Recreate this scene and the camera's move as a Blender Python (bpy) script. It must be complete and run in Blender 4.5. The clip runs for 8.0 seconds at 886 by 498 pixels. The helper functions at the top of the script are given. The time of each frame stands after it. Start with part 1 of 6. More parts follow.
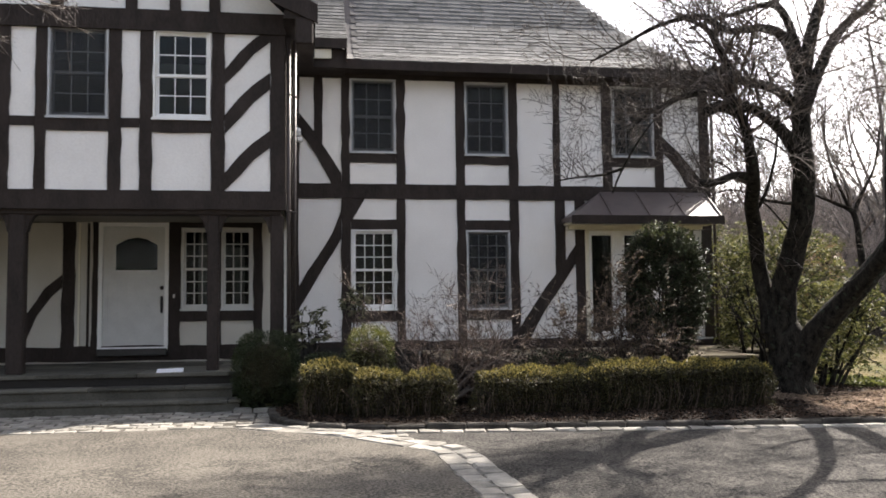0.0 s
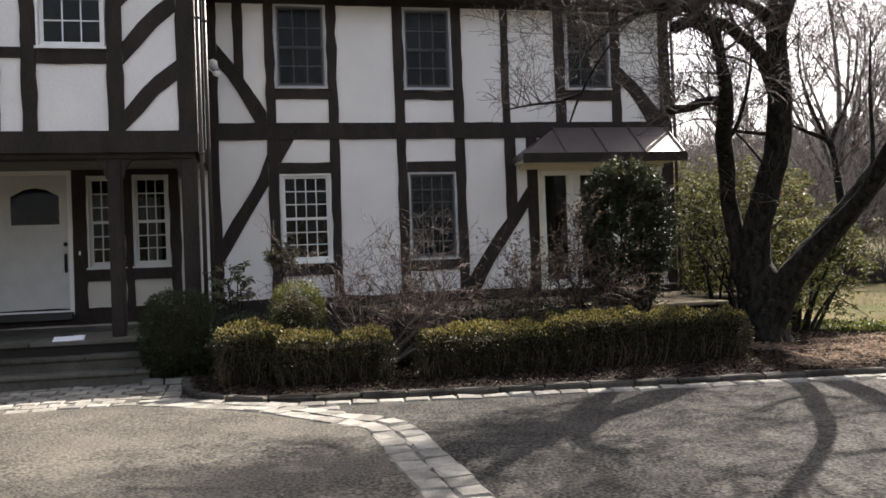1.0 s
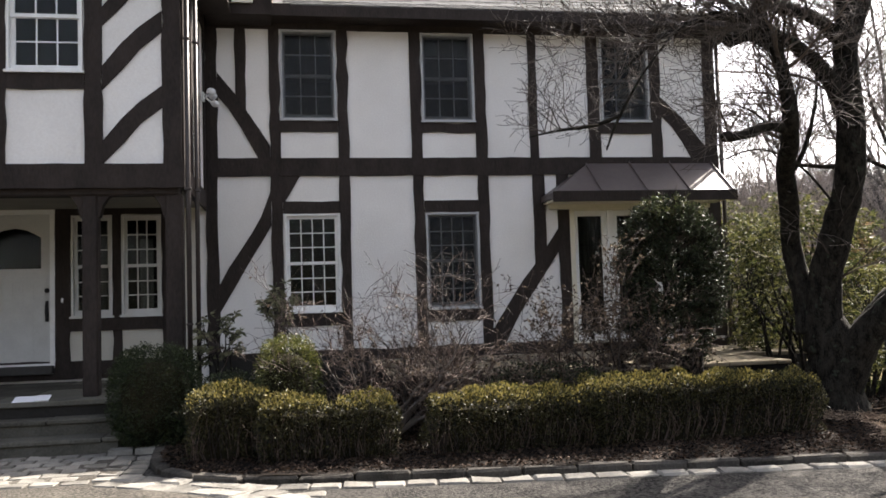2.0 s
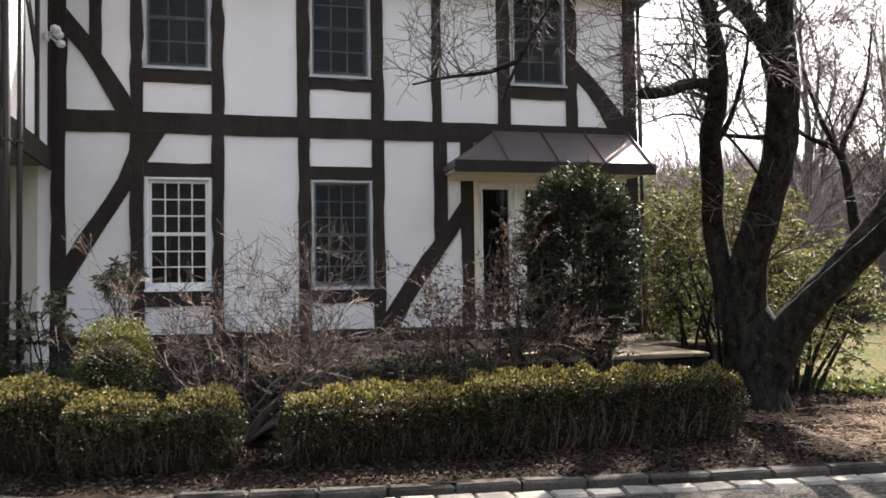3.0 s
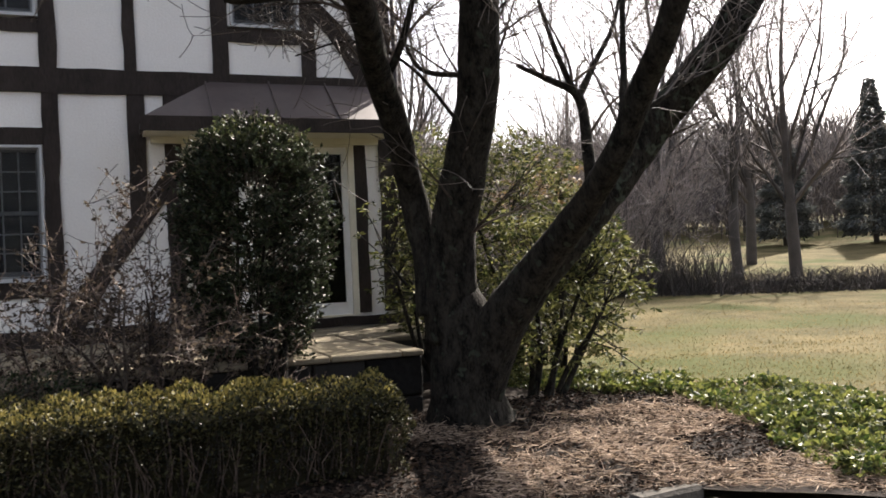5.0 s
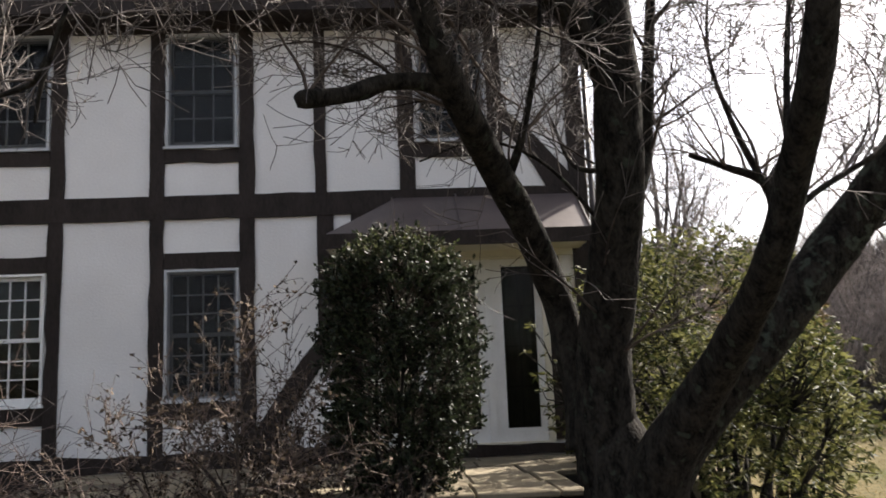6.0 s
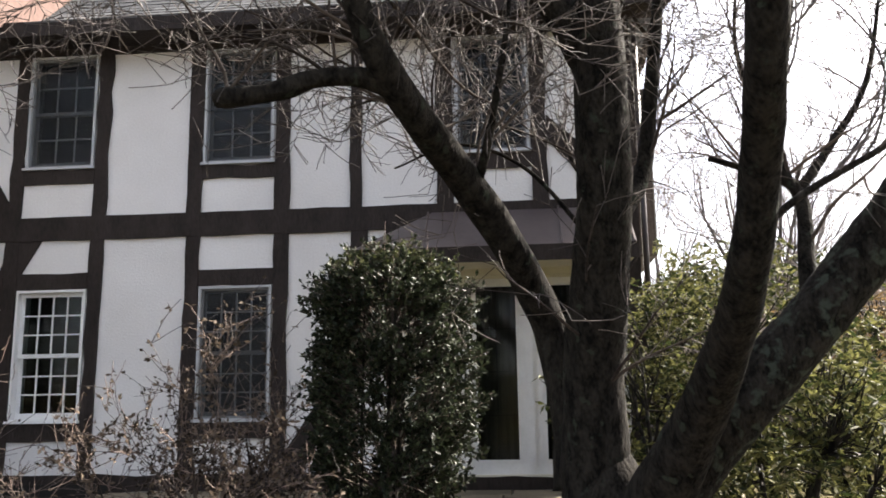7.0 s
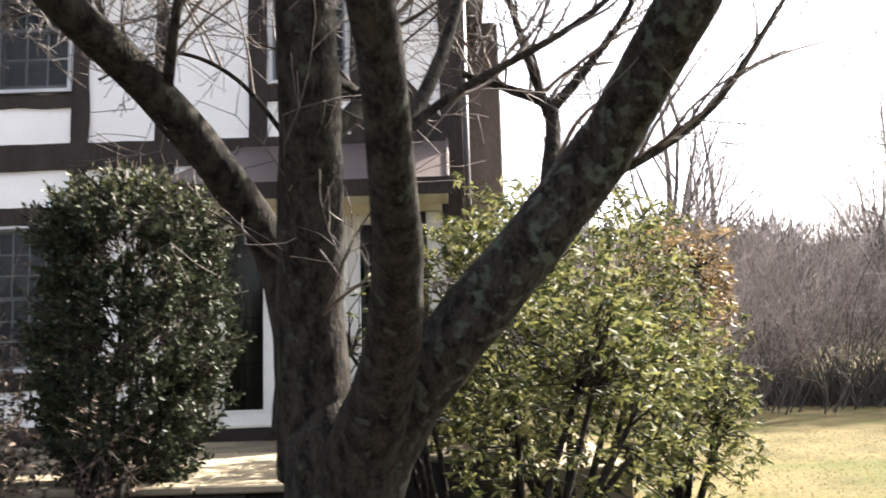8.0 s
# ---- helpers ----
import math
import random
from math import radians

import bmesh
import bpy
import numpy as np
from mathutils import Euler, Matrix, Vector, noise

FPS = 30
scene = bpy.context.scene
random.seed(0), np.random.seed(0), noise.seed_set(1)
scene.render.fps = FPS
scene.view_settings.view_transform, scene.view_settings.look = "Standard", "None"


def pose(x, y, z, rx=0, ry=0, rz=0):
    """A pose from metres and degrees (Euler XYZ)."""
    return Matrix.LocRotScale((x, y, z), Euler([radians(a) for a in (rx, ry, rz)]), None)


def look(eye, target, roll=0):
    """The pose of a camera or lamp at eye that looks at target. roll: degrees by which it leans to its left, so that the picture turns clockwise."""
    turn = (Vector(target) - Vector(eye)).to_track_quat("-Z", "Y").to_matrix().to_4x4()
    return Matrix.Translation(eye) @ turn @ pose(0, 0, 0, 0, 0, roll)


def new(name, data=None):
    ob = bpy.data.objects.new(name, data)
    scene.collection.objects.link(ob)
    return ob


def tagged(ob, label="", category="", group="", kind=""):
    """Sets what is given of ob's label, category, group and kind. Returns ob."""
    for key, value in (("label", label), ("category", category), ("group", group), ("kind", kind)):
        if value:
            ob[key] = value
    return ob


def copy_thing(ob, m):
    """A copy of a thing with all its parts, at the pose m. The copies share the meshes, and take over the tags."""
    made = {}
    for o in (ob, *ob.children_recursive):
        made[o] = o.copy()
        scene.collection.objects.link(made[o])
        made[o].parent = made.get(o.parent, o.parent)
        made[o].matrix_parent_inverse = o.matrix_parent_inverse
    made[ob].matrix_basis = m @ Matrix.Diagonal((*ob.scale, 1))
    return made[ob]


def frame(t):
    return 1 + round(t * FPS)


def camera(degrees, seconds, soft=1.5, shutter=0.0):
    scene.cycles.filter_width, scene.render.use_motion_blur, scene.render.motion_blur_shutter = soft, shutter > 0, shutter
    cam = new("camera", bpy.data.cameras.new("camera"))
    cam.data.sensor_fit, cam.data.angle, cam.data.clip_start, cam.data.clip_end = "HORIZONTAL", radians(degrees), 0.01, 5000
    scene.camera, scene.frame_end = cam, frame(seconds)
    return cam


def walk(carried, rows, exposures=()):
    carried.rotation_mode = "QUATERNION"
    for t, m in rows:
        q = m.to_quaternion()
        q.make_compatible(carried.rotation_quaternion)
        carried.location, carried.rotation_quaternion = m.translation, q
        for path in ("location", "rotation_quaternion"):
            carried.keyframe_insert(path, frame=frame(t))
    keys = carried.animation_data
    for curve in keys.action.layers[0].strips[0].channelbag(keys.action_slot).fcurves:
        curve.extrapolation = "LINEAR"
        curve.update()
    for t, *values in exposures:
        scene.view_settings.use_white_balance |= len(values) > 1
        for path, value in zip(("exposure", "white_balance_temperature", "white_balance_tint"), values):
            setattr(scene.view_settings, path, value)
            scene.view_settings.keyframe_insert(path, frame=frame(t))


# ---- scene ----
cam = camera(54.4, 8.0, soft=1.65, shutter=0.15)
METRES, EYE, TILT, LEAN, TURN = 10.714, 1.5, 0.0, 0.0, -8.8
ROWS = [
    (0.0, 0.0, 0.0, 0.0, 0.04, 3.96, 0.62),
    (0.2, 0.0038, 0.0292, -0.0015, -1.55, 3.27, 1.2),
    (0.3, 0.0057, 0.0434, -0.0021, -2.11, 2.7, 1.46),
    (0.5, 0.0091, 0.07, -0.0027, -2.59, 1.33, 1.86),
    (0.7, 0.0121, 0.0936, -0.0021, -3.08, 0.86, 2.06),
    (0.8, 0.0136, 0.1047, -0.0015, -3.29, 0.67, 2.1),
    (1.0, 0.0166, 0.1269, -0.0001, -3.11, 0.56, 2.11),
    (1.2, 0.02, 0.1504, 0.0013, -2.42, 1.28, 2.09),
    (2.3, 0.0508, 0.2939, 0.0055, -0.86, 3.78, 1.79),
    (2.5, 0.0591, 0.3194, 0.0056, -2.19, 2.96, 1.77),
    (2.7, 0.0685, 0.3439, 0.0056, -3.82, 2.46, 1.36),
    (3.0, 0.0861, 0.3789, 0.0055, -6.04, 2.13, 0.81),
    (3.2, 0.1008, 0.4011, 0.0046, -6.56, 2.13, 0.93),
    (3.5, 0.1268, 0.4312, 0.003, -7.15, 1.74, 1.42),
    (3.7, 0.1462, 0.4483, 0.0034, -8.39, 0.98, 1.77),
    (4.0, 0.1784, 0.4707, 0.0041, -11.05, 1.08, 1.9),
    (4.2, 0.2021, 0.4845, 0.0039, -12.55, 0.93, 1.91),
    (5.3, 0.3376, 0.5547, 0.0009, -12.22, 0.57, 2.97),
    (5.5, 0.3579, 0.5675, 0.0007, -7.29, 1.95, 3.53),
    (5.6, 0.3671, 0.574, 0.0009, -4.5, 3.21, 3.71),
    (5.7, 0.3757, 0.5805, 0.0013, -2.02, 4.87, 3.45),
    (5.9, 0.3923, 0.593, 0.0025, 3.17, 7.99, 2.86),
    (6.0, 0.4007, 0.5989, 0.0032, 6.0, 9.03, 2.34),
    (6.1, 0.4094, 0.6045, 0.0038, 7.7, 9.47, 2.0),
    (6.2, 0.4182, 0.6099, 0.0043, 10.13, 10.03, 1.79),
    (6.3, 0.4269, 0.6153, 0.0047, 11.97, 10.38, 1.64),
    (6.5, 0.443, 0.6266, 0.0051, 14.27, 11.11, 1.36),
    (6.8, 0.4632, 0.646, 0.0051, 14.68, 11.0, 0.96),
    (7.0, 0.4776, 0.6592, 0.0049, 14.1, 10.61, 0.85),
    (7.2, 0.4953, 0.6715, 0.0036, 13.84, 10.18, 1.4),
    (7.5, 0.5254, 0.6906, -0.0001, 14.21, 9.44, 2.78),
    (7.7, 0.5452, 0.7054, -0.0023, 13.21, 9.0, 2.87),
    (7.8, 0.5549, 0.7133, -0.0033, 12.04, 8.63, 2.6),
    (8.0, 0.574, 0.7297, -0.0051, 9.79, 7.56, 1.64),
]
EXPOSURE = [(t, stops, 7050, 12) for t, stops in ((0.0, 1.92), (0.5, 1.74), (1.0, 1.7), (2.5, 2.07), (3.0, 2.18), (3.5, 2.12), (4.0, 2.22), (4.3, 2.3), (5.3, 1.65), (5.5, 1.66), (5.8, 1.64), (6.0, 1.66), (6.2, 1.87), (6.5, 1.96), (7.0, 2.18), (7.5, 2.5), (8.0, 2.88))]
walk(cam, [(t, pose(0, 0, EYE, TILT, LEAN, TURN) @ pose(METRES * x, METRES * y, METRES * z, 90 + pitch, roll, yaw)) for t, x, y, z, yaw, pitch, roll in ROWS], EXPOSURE)

# ---- light ----
SUN_AZ, SUN_EL = 53.0, 41.5  # degrees from +y towards +x, and above the horizon
world = bpy.data.worlds.new("sky")
scene.world = world
world.use_nodes = True
wn = world.node_tree.nodes
sky = wn.new("ShaderNodeTexSky")
sky.sky_type, sky.sun_disc = "NISHITA", False
sky.sun_elevation, sky.sun_rotation = radians(SUN_EL), radians(SUN_AZ)
sky.air_density, sky.dust_density, sky.ozone_density = 0.75, 2.2, 0.8
wn["Background"].inputs["Strength"].default_value = 0.13
haze = wn.new("ShaderNodeHueSaturation")  # thin high haze whitens the blue
haze.inputs["Saturation"].default_value = 0.62
world.node_tree.links.new(sky.outputs[0], haze.inputs["Color"])
world.node_tree.links.new(haze.outputs[0], wn["Background"].inputs["Color"])
sun = new("sun", bpy.data.lights.new("sun", "SUN"))
sun.data.energy, sun.data.angle, sun.data.color = 4.8, radians(0.55), (1.0, 0.965, 0.925)
sun_way = Vector((math.sin(radians(SUN_AZ)) * math.cos(radians(SUN_EL)), math.cos(radians(SUN_AZ)) * math.cos(radians(SUN_EL)), math.sin(radians(SUN_EL))))
sun.matrix_world = look(sun_way * 50, (0, 0, 0))


# ---- materials ----
def mat(name, low, high, rough=0.8, scale=6.0, detail=6.0, bump=0.2, fine=60.0, metal=0.0, island=0.0, spec=0.5, obj=0.0, stretch=(1, 1, 1), tight=0.2, patch=None, grain=0.4, soft_patch=0.05):
    """A surface that varies between two colours at two scales, with fine relief. island, obj: spread by piece."""
    m = bpy.data.materials.new(name)
    m.use_nodes = True
    n, l = m.node_tree.nodes, m.node_tree.links
    b = n["Principled BSDF"]
    b.inputs["Roughness"].default_value = rough
    b.inputs["Metallic"].default_value = metal
    b.inputs["Specular IOR Level"].default_value = spec
    geo = n.new("ShaderNodeNewGeometry")
    mp = n.new("ShaderNodeMapping")
    mp.inputs["Scale"].default_value = stretch
    l.new(geo.outputs["Position"], mp.inputs["Vector"])
    big, small = n.new("ShaderNodeTexNoise"), n.new("ShaderNodeTexNoise")
    big.inputs["Scale"].default_value, big.inputs["Detail"].default_value = scale, detail
    small.inputs["Scale"].default_value, small.inputs["Detail"].default_value = fine, 4.0
    l.new(mp.outputs[0], big.inputs["Vector"])
    l.new(mp.outputs[0], small.inputs["Vector"])
    mean = n.new("ShaderNodeMix")
    mean.data_type = "FLOAT"
    mean.inputs[0].default_value = grain
    l.new(big.outputs["Fac"], mean.inputs[2])
    l.new(small.outputs["Fac"], mean.inputs[3])
    value = mean.outputs[0]
    for amount, node, socket in ((island, geo, "Random Per Island"), (obj, None, "Random")):
        if amount:
            source = node or n.new("ShaderNodeObjectInfo")
            add = n.new("ShaderNodeMath")
            add.operation = "MULTIPLY_ADD"
            add.inputs[1].default_value = amount
            l.new(source.outputs[socket], add.inputs[0])
            off = n.new("ShaderNodeMath")
            off.operation = "SUBTRACT"
            off.inputs[1].default_value = amount / 2
            l.new(value, off.inputs[0])
            l.new(off.outputs[0], add.inputs[2])
            value = add.outputs[0]
    ramp = n.new("ShaderNodeValToRGB")
    ramp.color_ramp.elements[0].position, ramp.color_ramp.elements[1].position = 0.5 - tight, 0.5 + tight
    ramp.color_ramp.elements[0].color, ramp.color_ramp.elements[1].color = (*low, 1), (*high, 1)
    l.new(value, ramp.inputs[0])
    l.new(ramp.outputs[0], b.inputs["Base Color"])
    if patch:  # blotches of a second growth or stain: colour, scale, threshold
        spot, cut, over = n.new("ShaderNodeTexNoise"), n.new("ShaderNodeMapRange"), n.new("ShaderNodeMix")
        over.data_type = "RGBA"
        spot.inputs["Scale"].default_value, spot.inputs["Detail"].default_value = patch[1], 5.0
        l.new(geo.outputs["Position"], spot.inputs["Vector"])
        cut.inputs["From Min"].default_value, cut.inputs["From Max"].default_value = patch[2], patch[2] + soft_patch
        l.new(spot.outputs["Fac"], cut.inputs["Value"])
        l.new(cut.outputs[0], over.inputs[0])
        l.new(ramp.outputs[0], over.inputs[6])
        over.inputs[7].default_value = (*patch[0], 1)
        l.new(over.outputs[2], b.inputs["Base Color"])
    if bump:
        bp = n.new("ShaderNodeBump")
        bp.inputs["Strength"].default_value, bp.inputs["Distance"].default_value = bump, 0.025
        l.new(mean.outputs[0], bp.inputs["Height"])
        l.new(bp.outputs[0], b.inputs["Normal"])
    return m


def leaf_mat(name, low, high, rough=0.4, through_light=0.25, island=1.2, spec=0.5):
    m = mat(name, low, high, rough=rough, scale=3, bump=0, island=island, spec=spec)
    n, l = m.node_tree.nodes, m.node_tree.links
    b, out = n["Principled BSDF"], n["Material Output"]
    tr, mx = n.new("ShaderNodeBsdfTranslucent"), n.new("ShaderNodeMixShader")
    ramp = [k for k in n if k.type == "VALTORGB"][0]
    l.new(ramp.outputs[0], tr.inputs["Color"])
    mx.inputs[0].default_value = through_light
    l.new(b.outputs[0], mx.inputs[1])
    l.new(tr.outputs[0], mx.inputs[2])
    l.new(mx.outputs[0], out.inputs["Surface"])
    return m


def glass_mat(name):
    m = bpy.data.materials.new(name)
    m.use_nodes = True
    n, l = m.node_tree.nodes, m.node_tree.links
    tr, gl, mx, fr = n.new("ShaderNodeBsdfTransparent"), n.new("ShaderNodeBsdfGlossy"), n.new("ShaderNodeMixShader"), n.new("ShaderNodeFresnel")
    tr.inputs["Color"].default_value = (0.62, 0.66, 0.65, 1)
    gl.inputs["Roughness"].default_value = 0.02
    nz, bp = n.new("ShaderNodeTexNoise"), n.new("ShaderNodeBump")
    nz.inputs["Scale"].default_value = 4.0
    bp.inputs["Strength"].default_value, bp.inputs["Distance"].default_value = 0.15, 0.01
    l.new(nz.outputs["Fac"], bp.inputs["Height"])
    l.new(bp.outputs[0], gl.inputs["Normal"])
    fr.inputs["IOR"].default_value = 1.27
    l.new(fr.outputs[0], mx.inputs[0])
    l.new(tr.outputs[0], mx.inputs[1])
    l.new(gl.outputs[0], mx.inputs[2])
    l.new(mx.outputs[0], n["Material Output"].inputs["Surface"])
    return m


def mesh_screen_mat(name):
    """A fine dark insect screen: half of the light goes through it."""
    m = bpy.data.materials.new(name)
    m.use_nodes = True
    n, l = m.node_tree.nodes, m.node_tree.links
    tr, mx = n.new("ShaderNodeBsdfTransparent"), n.new("ShaderNodeMixShader")
    n["Principled BSDF"].inputs["Base Color"].default_value = (0.016, 0.018, 0.02, 1)
    n["Principled BSDF"].inputs["Roughness"].default_value = 0.6
    mx.inputs[0].default_value = 0.28
    l.new(tr.outputs[0], mx.inputs[1])
    l.new(n["Principled BSDF"].outputs[0], mx.inputs[2])
    l.new(mx.outputs[0], n["Material Output"].inputs["Surface"])
    return m


STUCCO = mat("stucco", (0.70, 0.68, 0.655), (0.84, 0.825, 0.80), 0.92, 1.2, 8, 0.35, 45)
TIMBER = mat("stained_timber", (0.015, 0.0115, 0.010), (0.042, 0.032, 0.028), 0.75, 5, 8, 0.6, 40, stretch=(1, 1, 0.35), spec=0.22)
# cream stucco, with the shade under the porch darkened into it
PORCH = mat("shaded_cream_stucco", (0.46, 0.435, 0.375), (0.57, 0.545, 0.485), 0.92, 1.2, 8, 0.35, 45)
STRAW = leaf_mat("straw", (0.15, 0.108, 0.08), (0.48, 0.37, 0.28), 0.85, 0.25, 1.2, 0.2)
# the white paint again, darkened for door and windows in porch shade
PORCH_WHITE = mat("white_paint_porch_shade", (0.50, 0.50, 0.485), (0.60, 0.60, 0.58), 0.45, 5, 4, 0.1, 50)
WHITE = mat("white_paint", (0.72, 0.72, 0.70), (0.84, 0.84, 0.82), 0.45, 5, 4, 0.1, 50)
GREY = mat("grey_metal_frame", (0.13, 0.135, 0.14), (0.20, 0.205, 0.21), 0.5, 6, 4, 0.1, 50)
PALE_EDGE = mat("pale_metal_edge", (0.38, 0.39, 0.40), (0.50, 0.51, 0.52), 0.5, 6, 4, 0.1, 50)
MUNTIN = mat("grey_muntin", (0.24, 0.245, 0.25), (0.32, 0.325, 0.33), 0.5, 6, 4, 0.1, 50)
CREAM = mat("cream_paint", (0.62, 0.58, 0.46), (0.74, 0.70, 0.58), 0.5, 5, 4, 0.1, 50)
GLASS = glass_mat("window_glass")
SCREEN = mesh_screen_mat("insect_screen")
SHINGLE = mat("slate_shingle", (0.046, 0.048, 0.049), (0.118, 0.12, 0.122), 0.9, 9, 6, 0.4, 70, island=0.45, obj=0.45, spec=0.25)
COPPER = mat("copper_flashing", (0.10, 0.06, 0.049), (0.17, 0.108, 0.09), 0.75, 5, 5, 0.2, 30, spec=0.2)
BRONZE = mat("bronze_metal_roof", (0.045, 0.032, 0.030), (0.085, 0.062, 0.056), 0.48, 4, 5, 0.05, 20, spec=1.0)
DARK_PIPE = mat("dark_pipe", (0.02, 0.016, 0.014), (0.04, 0.03, 0.028), 0.42, 5, 4, 0.05, 30, spec=0.4)
ASPHALT = mat("asphalt", (0.009, 0.0087, 0.008), (0.069, 0.064, 0.057), 0.95, 3.0, 9, 0.9, 40, spec=0.2, tight=0.07, grain=0.74, patch=((0.019, 0.0185, 0.0175), 2.3, 0.60), soft_patch=0.2)
OLD_ASPHALT = mat("bleached_asphalt", (0.026, 0.024, 0.0205), (0.128, 0.116, 0.098), 0.95, 1.6, 9, 0.6, 42, spec=0.2, tight=0.1, grain=0.72, patch=((0.055, 0.05, 0.043), 1.6, 0.62), soft_patch=0.2)
GRANITE = mat("granite_sett", (0.125, 0.119, 0.105), (0.29, 0.276, 0.245), 0.9, 7, 6, 0.6, 60, obj=0.28, spec=0.2)
KERB = mat("granite_kerb", (0.018, 0.0165, 0.0145), (0.085, 0.077, 0.066), 0.92, 8, 6, 0.9, 60, obj=0.3, spec=0.2)
BLUESTONE = mat("bluestone", (0.042, 0.040, 0.033), (0.118, 0.113, 0.095), 0.9, 3, 7, 0.3, 40, obj=0.4, spec=0.2)
FLAG = mat("flagstone", (0.12, 0.103, 0.074), (0.25, 0.213, 0.15), 0.92, 2.5, 7, 0.3, 30, obj=0.4, spec=0.12)
# near black: the terrace wall's deep shade is darkened into the stone
STONE_DARK = mat("dark_fieldstone", (0.008, 0.0075, 0.007), (0.026, 0.024, 0.022), 0.92, 4, 7, 0.8, 25, obj=0.6, spec=0.2)
MULCH = mat("leaf_mulch", (0.005, 0.0035, 0.0026), (0.024, 0.0165, 0.012), 0.95, 5, 10, 1.0, 60, spec=0.15, tight=0.16)
LITTER = leaf_mat("dry_leaf", (0.006, 0.004, 0.003), (0.075, 0.050, 0.035), 0.9, 0.08, 1.2, 0.2)
LAWN = mat("winter_lawn", (0.035, 0.033, 0.0135), (0.125, 0.101, 0.051), 0.95, 0.8, 14, 1.0, 22, tight=0.13, spec=0.05, grain=0.55, patch=((0.045, 0.052, 0.016), 0.33, 0.50), soft_patch=0.16)
BLADE = leaf_mat("grass_blade", (0.06, 0.057, 0.02), (0.19, 0.145, 0.068), 0.85, 0.5, 0.9)
BARK = mat("lichened_bark", (0.0045, 0.004, 0.0035), (0.032, 0.028, 0.0225), 0.95, 16, 12, 1.0, 60, stretch=(1, 1, 0.5), tight=0.11, patch=((0.034, 0.040, 0.029), 13.0, 0.615), soft_patch=0.06, spec=0.12)
LICHENED = mat("mottled_bark", (0.0045, 0.004, 0.0035), (0.032, 0.028, 0.023), 0.95, 16, 12, 1.0, 60, stretch=(1, 1, 0.5), tight=0.11, patch=((0.046, 0.055, 0.042), 15.0, 0.53), soft_patch=0.10, spec=0.12)
TWIG = mat("bare_twig", (0.028, 0.021, 0.017), (0.125, 0.10, 0.082), 0.85, 6, 4, 0.2, 60, island=0.5, spec=0.2)
PALE_TWIG = mat("pale_twig", (0.035, 0.028, 0.024), (0.15, 0.125, 0.108), 0.75, 6, 4, 0.2, 60, island=0.6)
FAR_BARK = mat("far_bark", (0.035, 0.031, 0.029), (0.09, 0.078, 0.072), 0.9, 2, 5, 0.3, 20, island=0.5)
# twig colour lifted for the haze of distance
FAR_TWIG = mat("haze_paled_twig", (0.16, 0.135, 0.125), (0.31, 0.265, 0.245), 0.9, 1, 4, 0, 10, island=0.6)
# hedge leaf darkened for its shaded front; the tops use a lighter copy
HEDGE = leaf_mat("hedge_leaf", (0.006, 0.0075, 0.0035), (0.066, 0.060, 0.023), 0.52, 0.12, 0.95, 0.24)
# boxwood leaf lightened for sun, and lighter still for its top
BOX_SUN = leaf_mat("boxwood_sunlit_leaf", (0.016, 0.021, 0.006), (0.085, 0.095, 0.025), 0.42, 0.2, 0.9, 0.35)
BOX_SUN_TIP = leaf_mat("boxwood_sunlit_tip_leaf", (0.04, 0.05, 0.013), (0.17, 0.17, 0.045), 0.42, 0.3, 0.9, 0.3)
# lighter copy of the hedge leaf: sunlight on the top as colour
HEDGE_SUN_TIP = leaf_mat("hedge_sunlit_leaf", (0.045, 0.046, 0.013), (0.25, 0.205, 0.065), 0.45, 0.3, 1.2, 0.3)
BOX = leaf_mat("boxwood_leaf", (0.011, 0.018, 0.007), (0.036, 0.050, 0.017), 0.45, 0.15, 1.2, 0.3)
HOLLY = leaf_mat("holly_leaf", (0.011, 0.016, 0.009), (0.042, 0.053, 0.027), 0.52, 0.16, 0.9, 0.17)
HOLLY_TIP = leaf_mat("holly_tip_leaf", (0.03, 0.04, 0.014), (0.10, 0.11, 0.045), 0.5, 0.3, 0.9, 0.3)
RHODO = leaf_mat("rhododendron_leaf", (0.022, 0.030, 0.010), (0.135, 0.134, 0.048), 0.62, 0.42, 0.9, 0.22)
RHODO_PALE = leaf_mat("rhododendron_pale_leaf", (0.07, 0.075, 0.042), (0.20, 0.20, 0.12), 0.6, 0.4, 0.8, 0.3)
RHODO_BROWN = leaf_mat("rhododendron_bronze_leaf", (0.06, 0.042, 0.02), (0.22, 0.15, 0.07), 0.5, 0.4, 0.8)
IVY = leaf_mat("ground_cover_leaf", (0.03, 0.047, 0.011), (0.17, 0.18, 0.05), 0.55, 0.35, 0.9)
SHRUB_LEAF = leaf_mat("withered_shrub_leaf", (0.028, 0.021, 0.014), (0.15, 0.115, 0.085), 0.8, 0.25, 1.2, 0.2)
CONIFER = leaf_mat("conifer_needle", (0.014, 0.018, 0.014), (0.04, 0.048, 0.036), 0.7, 0.1)
# grey, pale needles: distant haze is mixed into the colour
FAR_CONIFER = leaf_mat("haze_paled_needle", (0.05, 0.055, 0.052), (0.11, 0.118, 0.11), 0.9, 0.2)
# near black: the shade inside hedges and shrubs as a colour
INNER_SHADE = mat("shrub_inner_shade", (0.010, 0.009, 0.005), (0.03, 0.025, 0.014), 0.95, 8, 5, 0.5, 40, spec=0.1)
# near black: the dimness indoors is put into the room colour
ROOM = mat("dim_room_wall", (0.014, 0.013, 0.012), (0.034, 0.032, 0.030), 0.9, 1, 4, 0, 10)
